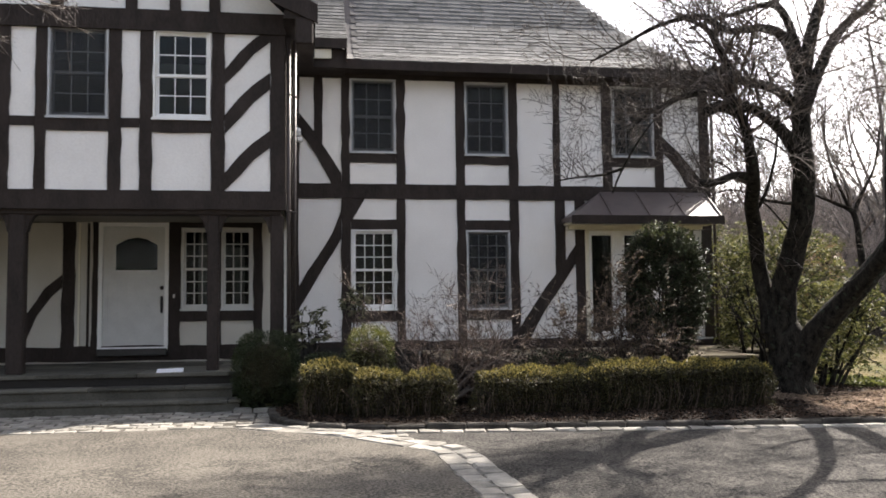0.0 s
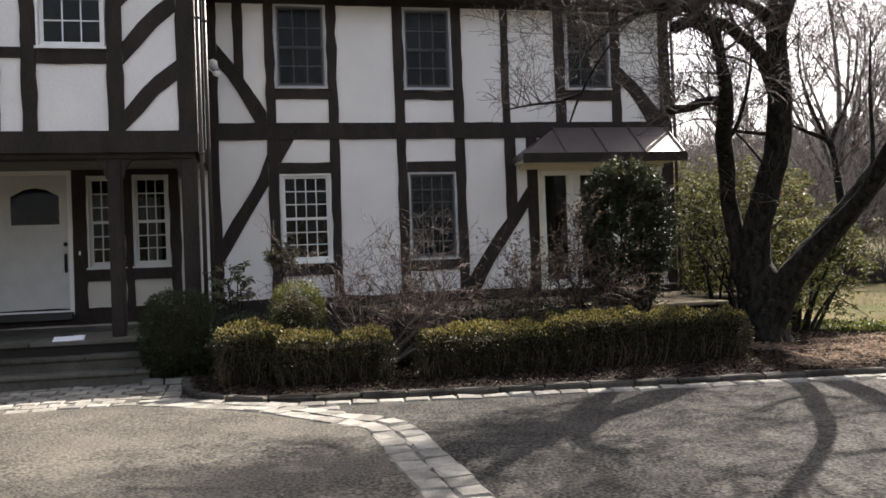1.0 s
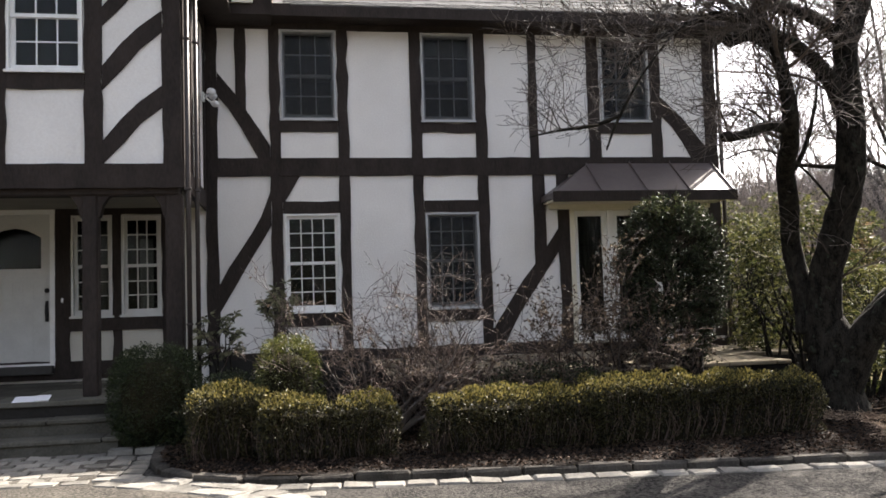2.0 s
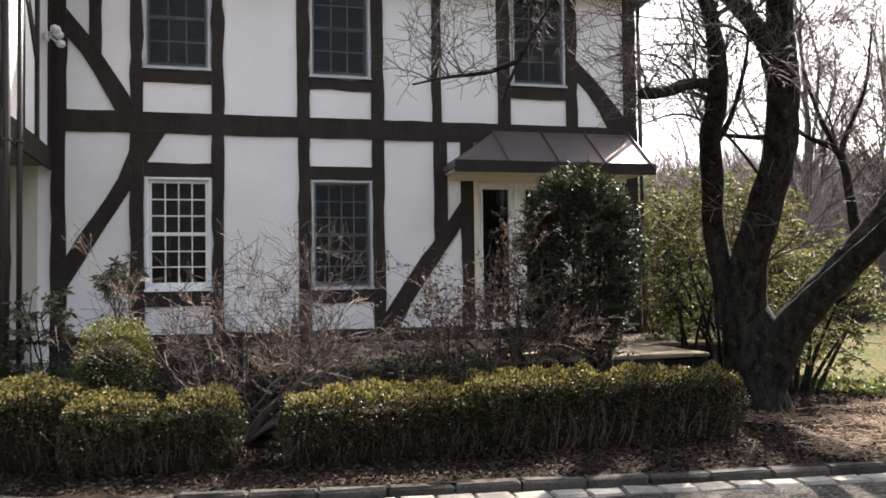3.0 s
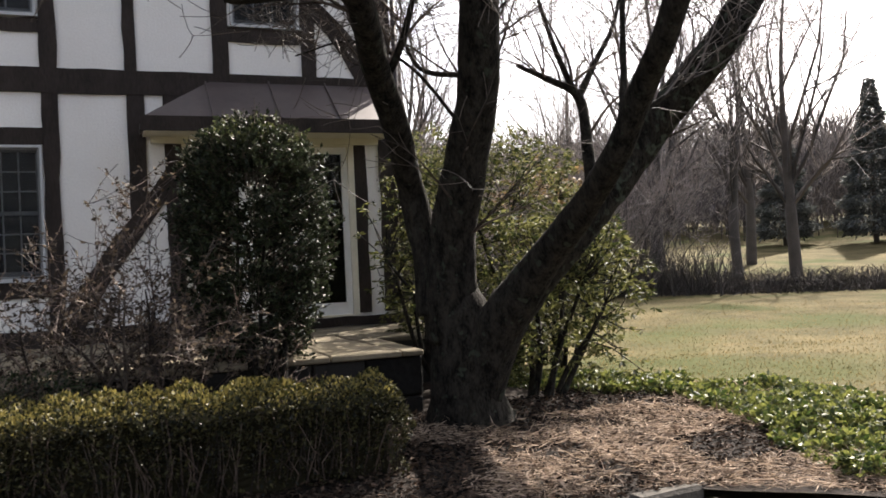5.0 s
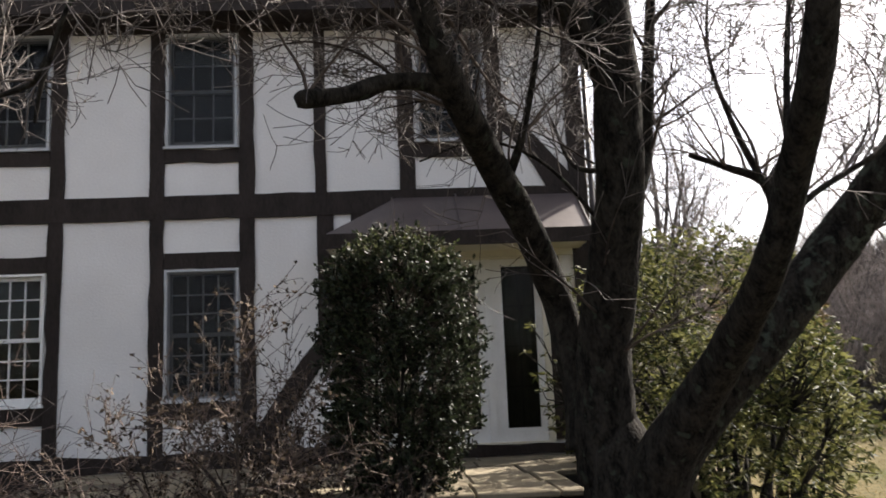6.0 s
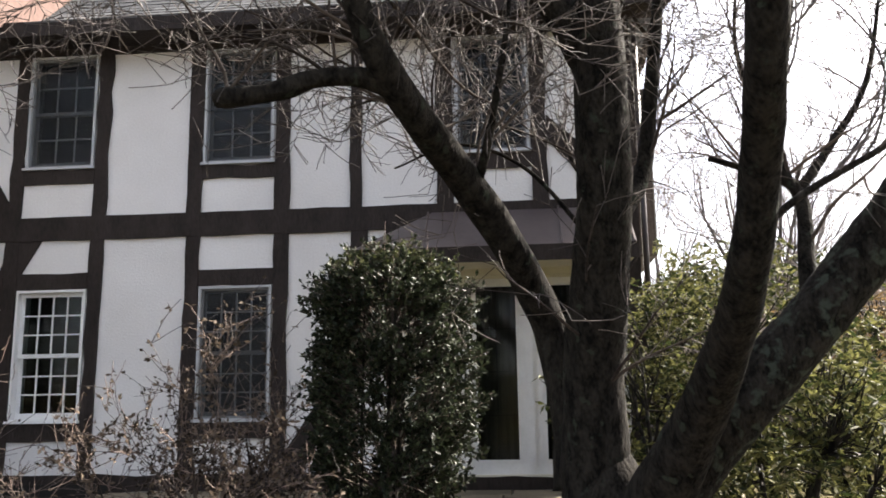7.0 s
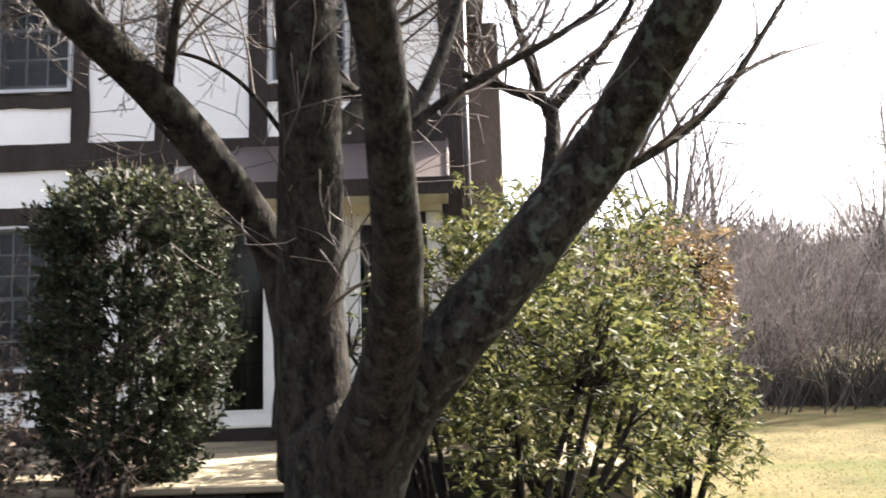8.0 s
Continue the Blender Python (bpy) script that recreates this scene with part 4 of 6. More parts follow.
# folded paper on the top step
bm = bmesh.new()
box(bm, -0.21, 0.0, -0.10, 0.10, 0, 0.006)
box(bm, 0.004, 0.14, -0.095, 0.098, 0.001, 0.012)
paper = part("paper", bm, PAPER)
paper.matrix_world = pose(-1.86, 12.35, 0.69, 11, 0, 4)
tagged(paper, "folded white sheets of paper lying on the top step", "paper")

# security lamp on the side of the wing
lampy = thing("security_light", "white twin-headed security light with a camera", "security light", (-0.3, 14.56, 4.44))
li = lampy.matrix_world.inverted()
under(boxed("base_plate", (-0.345, -0.31, 14.5, 14.62, 4.40, 4.52), PLASTIC, None, "", 0.01), lampy, li)
for dx, dy, dz, r in ((0.02, -0.09, 0.06, 0.05), (0.06, 0.0, -0.08, 0.045), (0.02, 0.1, 0.05, 0.05)):
    w = Wood()
    a = Vector((-0.31, 14.56, 4.46))
    b = a + Vector((dx + 0.04, dy, dz))
    w.tube([a, b], [0.012, 0.012], 8)
    w.tube([b, b + Vector((0.03, -0.05, -0.02)), b + Vector((0.06, -0.1, -0.04))], [r * 0.6, r, r], 12)
    under(w.make("lamp_head", PLASTIC), lampy, li)

# ---- shrubs ----
def shell(n, rng, centre, radii, power=2.0, low=-1.0, inner=0.72, lobes=0.10):
    """Places and outward ways near the skin of a rounded form."""
    d = rng.normal(0, 1, (n, 3))
    d /= np.linalg.norm(d, axis=1, keepdims=True)
    d = np.sign(d) * np.abs(d) ** (2 / power)
    d /= (np.abs(d) ** power).sum(1, keepdims=True) ** (1 / power)
    d = d[d[:, 2] > low]
    s = inner + (1 - inner) * rng.random((len(d), 1)) ** 0.6
    lump = np.array([1 + lobes * noise.noise((p[0] * 3 + centre[0], p[1] * 3, p[2] * 3)) + 0.07 * noise.noise((p[0] * 8, p[1] * 8 + centre[1], p[2] * 8)) for p in d])[:, None]
    return np.array(centre) + d * s * lump * np.array(radii), d


def core(name, centre, radii, material, parent, inverse, power=2.0):
    """A near-black lumpy solid, put in for the shade inside a shrub, that stops the eye."""
    bm = bmesh.new()
    bmesh.ops.create_icosphere(bm, subdivisions=3, radius=1)
    for v_ in bm.verts:
        d = v_.co.copy()
        p = Vector([math.copysign(abs(c) ** (2 / power), c) for c in d])
        p /= (sum(abs(c) ** power for c in p)) ** (1 / power)
        p *= 0.82 + 0.14 * noise.noise(d * 4)
        v_.co = Vector((centre[0] + p.x * radii[0], centre[1] + p.y * radii[1], centre[2] + p.z * radii[2]))
    return under(part(name, bm, material, None, "", True), parent, inverse)


def hedge_run(x0, x1, y, half, z0, z1, n, seed, label, gap=()):
    rng = np.random.default_rng(seed)
    mid = ((x0 + x1) / 2, y, (z0 + z1) / 2)
    h = thing("hedge", label, "hedge", (mid[0], y, z0), group="clipped hedge along the kerb")
    hi = h.matrix_world.inverted()
    ax = np.array([(x1 - x0) / 2, half, (z1 - z0) / 2])
    # near-black box that stands in for the shade inside the hedge
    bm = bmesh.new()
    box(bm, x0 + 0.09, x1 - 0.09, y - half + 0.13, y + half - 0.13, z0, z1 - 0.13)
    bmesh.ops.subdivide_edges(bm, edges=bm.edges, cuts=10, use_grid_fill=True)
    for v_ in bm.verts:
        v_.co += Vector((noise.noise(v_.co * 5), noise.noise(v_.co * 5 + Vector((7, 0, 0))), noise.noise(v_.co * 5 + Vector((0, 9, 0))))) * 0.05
    under(part("shade_core", bm, INNER_SHADE), h, hi)

    def skin(k, deep):
        u = rng.uniform(-1, 1, (k, 3))
        area = np.array([ax[1] * ax[2], ax[0] * ax[2], ax[0] * ax[1] * 0.6])
        which = rng.choice(3, k, p=area / area.sum())
        side = rng.choice([-1.0, 1.0], k)
        side[which == 2] = 1.0
        u[np.arange(k), which] = side
        w_ = np.zeros((k, 3))
        w_[np.arange(k), which] = side
        u[:, 2] = np.where(which == 2, u[:, 2], 1 - 2 * rng.random(k) ** 1.0)
        p = np.array(mid) + u * ax
        swell = np.array([0.10 * noise.noise((q[0] * 2.3, q[1] * 2.3, q[2] * 2.3 + seed)) + 0.075 * noise.noise((q[0] * 7, q[1] * 7, q[2] * 7)) for q in p])
        p += w_ * (swell - deep * rng.random(k) ** 2)[:, None]
        # rounded shoulders
        top = (p[:, 2] - mid[2]) / ax[2]
        out = np.clip(np.abs((p[:, 1] - mid[1]) / ax[1]), 0, 1) ** 6
        ends = np.clip(np.abs((p[:, 0] - mid[0]) / ax[0]), 0, 1) ** 40
        p[:, 2] -= np.where(top > 0.4, 0.07 * out + 0.08 * ends, 0)
        for gx0, gx1, drop in gap:
            m = (p[:, 0] > gx0) & (p[:, 0] < gx1)
            p[m, 2] -= drop * np.clip((p[m, 2] - z0) / (z1 - z0), 0, 1)
        return p, w_

    p, w_ = skin(n, 0.12)
    keep = rng.random(len(p)) < np.clip((p[:, 2] - z0) / (z1 - z0) * 1.7 + 0.08 + np.array([0.5 * noise.noise((q[0] * 3.1, q[1], q[2] * 2 + 5)) for q in p]), 0, 1)
    p, w_ = p[keep], w_[keep]
    # the topmost leaves take the lighter colour, as if sunlit
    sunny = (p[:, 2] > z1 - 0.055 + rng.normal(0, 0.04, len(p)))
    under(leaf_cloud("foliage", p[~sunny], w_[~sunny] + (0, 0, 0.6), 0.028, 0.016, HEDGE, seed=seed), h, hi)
    under(leaf_cloud("tip_foliage", p[sunny], w_[sunny] + (0, 0, 0.8), 0.028, 0.016, HEDGE_SUN_TIP, None, "yellow-green tips, sunlight put into their colour", seed=seed + 1), h, hi)
    tw = Wood()
    r2 = random.Random(seed)
    for k in range(int((x1 - x0) * 130)):
        x = r2.uniform(x0, x1)
        yy = y + r2.choice([-1, -1, 1]) * half * r2.uniform(0.55, 0.95)
        top = r2.uniform(0.35, 0.9) * (z1 - z0) + z0
        tw.tube([(x, y + (yy - y) * 0.6, z0), (x + r2.gauss(0, 0.03), yy, (z0 + top) / 2), (x + r2.gauss(0, 0.06), yy + r2.gauss(0, 0.02), top)], [0.006, 0.004, 0.002], 3, False)
    under(tagged(tw.make("twig_tangle", SHRUB_TWIG), kind="stuff"), h, hi)
    return h


hedge_run(-0.12, 0.60, 10.80, 0.30, 0.2, 0.83, 12500, 3, "clipped hedge with yellow-green sunlit top beside the steps")
hedge_run(0.50, 1.70, 10.52, 0.27, 0.2, 0.735, 14000, 5, "thin clipped hedge with bare patches near its foot", ((1.1, 1.2, 0.06),))
hedge_run(2.02, 3.58, 10.40, 0.29, 0.2, 0.73, 19500, 7, "clipped hedge with reddish thin gaps in its top", ((2.3, 2.5, -0.04), (3.3, 3.5, 0.06)))
hedge_run(3.46, 5.74, 10.40, 0.31, 0.2, 0.79, 31000, 9, "long dense clipped hedge with sunlit top")


def rounded_shrub(name, label, category, centre, radii, n, material, leaf, seed, power=2.0, low=-0.9, tips=None, inner=0.72, base=None, spread=0.8):
    rng = np.random.default_rng(seed)
    s = thing(name, label, category, (centre[0], centre[1], base if base is not None else centre[2] - radii[2]))
    si = s.matrix_world.inverted()
    core("shade_core", (centre[0], centre[1], centre[2] - 0.04), [r * 0.86 for r in radii], INNER_SHADE, s, si, power)
    p, w_ = shell(n, rng, centre, radii, power, low, inner)
    # upward leaves take the lighter colour that stands for sun on top
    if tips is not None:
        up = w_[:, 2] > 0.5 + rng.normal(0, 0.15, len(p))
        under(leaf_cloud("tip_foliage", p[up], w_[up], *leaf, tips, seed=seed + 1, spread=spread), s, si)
        p, w_ = p[~up], w_[~up]
    under(leaf_cloud("foliage", p, w_, *leaf, material, seed=seed, spread=spread), s, si)
    return s


rounded_shrub("boxwood", "dark rounded boxwood in the shade of the porch", "shrub", (-0.57, 11.85, 0.70), (0.46, 0.45, 0.54), 22000, BOX, (0.022, 0.013), 21, 2.6)
rounded_shrub("boxwood", "round boxwood with a sunlit yellow-green top", "shrub", (0.77, 11.2, 0.80), (0.33, 0.33, 0.50), 9000, BOX_SUN, (0.024, 0.014), 22, 2.4, tips=BOX_SUN_TIP)
rounded_shrub("boxwood", "low dark boxwood between the rounded shrubs", "shrub", (0.2, 11.6, 0.55), (0.4, 0.4, 0.40), 6000, BOX, (0.024, 0.014), 23, 2.2)
rounded_shrub("low_shrub", "low dark evergreen below the terrace wall", "shrub", (3.4, 11.45, 0.5), (0.75, 0.35, 0.42), 6000, BOX, (0.03, 0.016), 24, 2.2)

# tall holly, a rounded column of glossy dark leaves on several stems
HC = (5.22, 12.22)
holly = thing("holly", "tall dense holly with glossy dark green leaves", "shrub", (HC[0], HC[1] - 0.44, 0.3))
hoi = holly.matrix_world.inverted()
rng = np.random.default_rng(31)


def holly_radius(z, a):
    """How far the leaves reach at a height: slim at the foot, domed at the top."""
    u = (z - 0.55) / 2.17
    r = 0.63 * min(1.0, 0.45 + 1.25 * u) * (1 - max(0.0, (u - 0.66) / 0.34) ** 2.4) ** 0.5
    return r * (1 + 0.26 * noise.noise((math.cos(a) * 1.8, math.sin(a) * 1.8, z * 2.2)) + 0.16 * noise.noise((math.cos(a) * 5, math.sin(a) * 5, z * 6)))


pts, wys, tip_p, tip_w = [], [], [], []
holly_twigs = Wood()
for k in range(2500):
    z, a = rng.uniform(0.6, 2.71), rng.uniform(0, 2 * math.pi)
    u = (z - 0.55) / 2.17
    if noise.noise((math.cos(a) * 2.4 + 5, math.sin(a) * 2.4, z * 3.4)) < -0.36 + 0.12 * (1 - u) or rng.random() > 0.4 + 1.3 * u:
        continue
    r = holly_radius(z, a) * (0.55 + 0.45 * rng.random() ** 0.4)
    way = np.array([math.cos(a), math.sin(a), rng.uniform(0.1, 0.9) + 1.2 * max(0.0, u - 0.8) / 0.2])
    way /= np.linalg.norm(way)
    long = rng.uniform(0.14, 0.27)
    root = np.array([HC[0] + r * math.cos(a), HC[1] + r * math.sin(a), z]) - way * long * 0.8
    bend = rng.normal(0, 0.03, 3)
    n_leaf = int(rng.integers(16, 28))
    s_ = rng.random(n_leaf)
    at = root + way * (s_ * long)[:, None] + bend * (s_**2)[:, None]
    out = np.tile(way, (n_leaf, 1)) * 0.5 + rng.normal(0, 0.6, (n_leaf, 3))
    fresh = u > 0.9 and rng.random() < 0.4
    (tip_p if fresh else pts).append(at)
    (tip_w if fresh else wys).append(out)
    holly_twigs.tube([root - way * 0.12, root + way * long * 0.5, root + way * long + bend], [0.005, 0.003, 0.002], 3, False)
under(leaf_cloud("foliage", np.concatenate(pts), np.concatenate(wys), 0.044, 0.022, HOLLY, seed=31, spread=0.3), holly, hoi)
under(leaf_cloud("tip_foliage", np.concatenate(tip_p), np.concatenate(tip_w), 0.042, 0.02, HOLLY_TIP, None, "paler yellow-green young leaves at the top", seed=32, spread=0.3), holly, hoi)
under(tagged(holly_twigs.make("twig_tangle", TWIG), kind="stuff"), holly, hoi)
r3 = random.Random(5)
for k in range(9):
    w = Wood()
    a = r3.uniform(0, 6.28)
    w.tube([(HC[0] + 0.1 * math.cos(a), HC[1] - 0.44 + 0.05 * math.sin(a), 0.22), (HC[0] + 0.14 * math.cos(a), HC[1] - 0.42 + 0.06 * math.sin(a), 0.82), (HC[0] + 0.25 * math.cos(a), HC[1] + 0.25 * math.sin(a), 1.1), (HC[0] + 0.3 * math.cos(a + 0.3), HC[1] + 0.3 * math.sin(a + 0.3), 2.2)], [0.022, 0.02, 0.016, 0.007], 6)
    under(w.make("stem", BARK), holly, hoi)
spray = Wood()
for k in range(30):
    a, b = r3.uniform(0, 6.28), r3.uniform(0, 0.35)
    p0 = Vector((HC[0] + b * math.cos(a), HC[1] + b * math.sin(a), 2.55))
    spray.tube([p0, p0 + Vector((r3.gauss(0, 0.04), r3.gauss(0, 0.04), r3.uniform(0.12, 0.3)))], [0.004, 0.002], 3, False)
under(tagged(spray.make("top_spray", TWIG), kind="stuff"), holly, hoi)


def whorled(name, label, centre, radii, n, seed, base, material=RHODO, leaf=(0.070, 0.020), low=-0.75, holes=0.0):
    """A rhododendron: leaves in whorls at the ends of branching stems."""
    rng = np.random.default_rng(seed)
    rr = random.Random(seed)
    s = thing(name, label, "shrub", base)
    si = s.matrix_world.inverted()
    tips, out = shell(n, rng, centre, radii, 2.2, low, 0.5, 0.42)
    keep = np.array([noise.noise((p[0] * 1.7, p[1] * 1.7, p[2] * 1.7 + seed)) + 0.8 * noise.noise((p[0] * 4.6, p[1] * 4.6, p[2] * 4.6)) > -0.2 + holes for p in tips])
    tips, out = tips[keep], out[keep]
    k = 8
    places = np.repeat(tips, k, 0)
    ang = rng.uniform(0, 2 * np.pi, len(places))
    ways = np.stack([np.cos(ang), np.sin(ang), rng.uniform(-1.3, 0.45, len(places))], 1) + 0.25 * np.repeat(out, k, 0)
    under(leaf_cloud("foliage", places, ways, *leaf, material, seed=seed, spread=0.2, fold=0.15), s, si)
    b = Vector(base)
    forks = []
    for i in range(7):
        a = 2 * math.pi * i / 7 + rr.uniform(-0.3, 0.3)
        e = Vector((centre[0] + radii[0] * 0.5 * math.cos(a), centre[1] + radii[1] * 0.5 * math.sin(a), centre[2] + rr.uniform(-0.3, 0.3) * radii[2]))
        m = b.lerp(e, 0.5) + Vector((rr.gauss(0, 0.1), rr.gauss(0, 0.1), -0.1))
        line = curve([(*(b + Vector((0.12 * math.cos(a), 0.12 * math.sin(a), -0.05))),), (*m,), (*e,)], 5)
        w = Wood()
        w.tube(line, np.linspace(0.036, 0.016, len(line)) * min(1.0, 0.1 + 1.2 * radii[0]), 6)
        under(w.make("stem", BARK), s, si)
        forks += line[3:]
    w = Wood()
    for tpt in tips[:: max(1, len(tips) // 150)]:
        f_ = min(forks, key=lambda q_: np.linalg.norm(np.array(q_) - tpt))
        mid_ = (np.array(f_) + tpt) / 2 + rng.normal(0, 0.05, 3)
        w.tube([f_, mid_, tpt], [0.007, 0.005, 0.003], 4, False)
    under(tagged(w.make("branch_tangle", BARK), kind="stuff"), s, si)
    return s


whorled("rhododendron", "large sunlit rhododendron with drooping leathery leaves", (8.05, 13.85, 1.6), (1.3, 0.95, 1.32), 4700, 41, (8.1, 13.8, 0.2))
whorled("rhododendron", "spreading rhododendron with bare lower stems beside the lawn", (7.95, 12.05, 1.15), (0.72, 0.75, 0.95), 1900, 42, (7.6, 11.9, 0.22), holes=0.1)
whorled("rhododendron", "rhododendron with yellowish leaves beside the house corner", (8.0, 15.6, 1.85), (0.62, 0.7, 1.3), 1800, 43, (8.1, 15.5, 0.2))
whorled("rhododendron", "brownish rhododendron rising behind the large ones", (9.3, 15.0, 2.05), (0.6, 0.55, 0.72), 900, 44, (9.2, 14.9, 0.2), RHODO_BROWN, low=-0.98)
whorled("rhododendron", "low green rhododendron at the edge of the lawn", (9.2, 14.3, 0.95), (0.6, 0.6, 0.8), 1000, 48, (9.1, 14.2, 0.2))
whorled("rhododendron", "sparse rhododendron branches close behind the large tree", (6.8, 12.7, 1.5), (0.6, 0.5, 0.85), 110, 47, (7.1, 12.7, 0.25))
whorled("rhododendron", "small pale-leaved rhododendron under the porch corner", (-0.02, 12.5, 1.22), (0.28, 0.26, 0.33), 60, 45, (0.0, 12.4, 0.25), RHODO_PALE, leaf=(0.09, 0.034), holes=-1.0)
whorled("rhododendron", "small drooping rhododendron under the white window", (0.64, 12.6, 1.58), (0.22, 0.2, 0.24), 46, 46, (0.8, 12.5, 0.3), RHODO_PALE, leaf=(0.10, 0.034), holes=-1.0)


def twiggy(name, label, base, spread, height, stems, seed, droop=0.02, level=3, mats=(TWIG, SHRUB_TWIG), leaves=0):
    rr = random.Random(seed)
    s = thing(name, label, "shrub", base)
    si = s.matrix_world.inverted()
    wood, tw = Wood(), Wood()
    for i in range(stems):
        a = rr.uniform(0, 6.28)
        lean_ = rr.uniform(0.25, 1.0)
        go = Vector((math.cos(a) * spread * lean_ * 1.3, math.sin(a) * spread * lean_ * 0.7, height * rr.uniform(0.35, 0.95)))
        sprout(rr, wood, tw, Vector(base) + Vector((0.12 * math.cos(a), 0.12 * math.sin(a), -0.04)), go, go.length * rr.uniform(0.8, 1.05), rr.uniform(0.018, 0.026), level, droop, 5, 5, 0.007)
    under(tagged(wood.make("branch_tangle", mats[0]), kind="stuff"), s, si)
    under(tagged(tw.make("twig_tangle", mats[1]), kind="stuff"), s, si)
    if leaves:
        rng_ = np.random.default_rng(seed)
        ends = np.array([tw.v[i] for i in range(0, len(tw.v), 3)])
        ends = ends[rng_.choice(len(ends), leaves)]
        under(leaf_cloud("dry_leaves", ends, rng_.normal(0, 1, (leaves, 3)), 0.038, 0.02, SHRUB_LEAF, seed=seed), s, si)
    return s


twiggy("bare_shrub", "bare grey twiggy shrub with arching branches", (1.72, 11.3, 0.3), 1.0, 1.3, 17, 51, 0.055, 3, (PALE_TWIG, SHRUB_TWIG), leaves=900)
twiggy("bare_shrub", "bare twiggy shrub with a few withered reddish leaves", (2.3, 11.5, 0.3), 0.75, 1.2, 8, 52, 0.04, 3, leaves=700)
twiggy("bare_shrub", "brown twiggy shrub thick with small withered leaves", (3.95, 11.6, 0.3), 0.6, 1.35, 10, 53, 0.0, leaves=6000)
twiggy("bare_shrub", "low bare shrub before the terrace wall", (3.05, 11.35, 0.3), 0.75, 0.75, 9, 54, 0.06, 3, leaves=700)
twiggy("bare_shrub", "fine-twigged brown shrub beside the holly", (4.6, 11.7, 0.3), 0.45, 1.25, 9, 55, 0.0, leaves=3500)

# ---- the large leaning tree ----
tree = thing("multi_stemmed_tree", "old bare multi-stemmed tree with lichened bark and many fine twigs", "tree", (6.72, 11.25, 0.22))
tri_ = tree.matrix_world.inverted()
STEMS = [
    [(6.45, 11.35, 1.1, 0.16), (6.42, 11.4, 1.5, 0.13), (6.3, 11.4, 2.05, 0.105), (6.06, 11.02, 2.5, 0.10), (5.83, 10.68, 2.81, 0.095), (5.63, 10.25, 3.02, 0.085), (5.45, 9.95, 3.32, 0.072), (5.33, 9.9, 3.8, 0.055), (5.2, 9.95, 4.1, 0.04)],
    [(6.55, 11.3, 0.9, 0.22), (6.53, 11.2, 1.6, 0.18), (6.57, 11.0, 2.14, 0.165), (6.6, 10.78, 2.66, 0.15), (6.6, 10.68, 3.2, 0.145), (6.61, 10.7, 4.0, 0.125), (6.7, 10.72, 4.7, 0.10), (6.9, 10.75, 5.4, 0.08), (7.3, 10.8, 6.4, 0.05), (7.6, 10.9, 7.4, 0.025)],
    [(6.7, 11.2, 0.5, 0.2), (6.8, 11.0, 1.0, 0.18), (6.97, 10.6, 1.46, 0.13), (7.05, 10.15, 1.81, 0.10), (7.06, 9.72, 2.13, 0.083), (7.05, 9.42, 2.46, 0.078), (7.0, 9.05, 2.76, 0.074), (6.95, 8.75, 3.2, 0.062), (6.9, 8.5, 3.9, 0.06), (6.8, 8.3, 4.8, 0.03)],
    [(6.68, 11.25, 0.55, 0.2), (6.92, 11.05, 1.1, 0.175), (7.25, 10.85, 1.55, 0.16), (7.66, 10.75, 2.02, 0.15), (7.97, 10.68, 2.4, 0.14), (8.2, 10.42, 2.78, 0.135), (8.33, 10.25, 3.0, 0.13), (8.6, 10.1, 3.5, 0.11), (9.0, 9.95, 4.2, 0.08), (9.4, 9.8, 5.2, 0.04)],
]
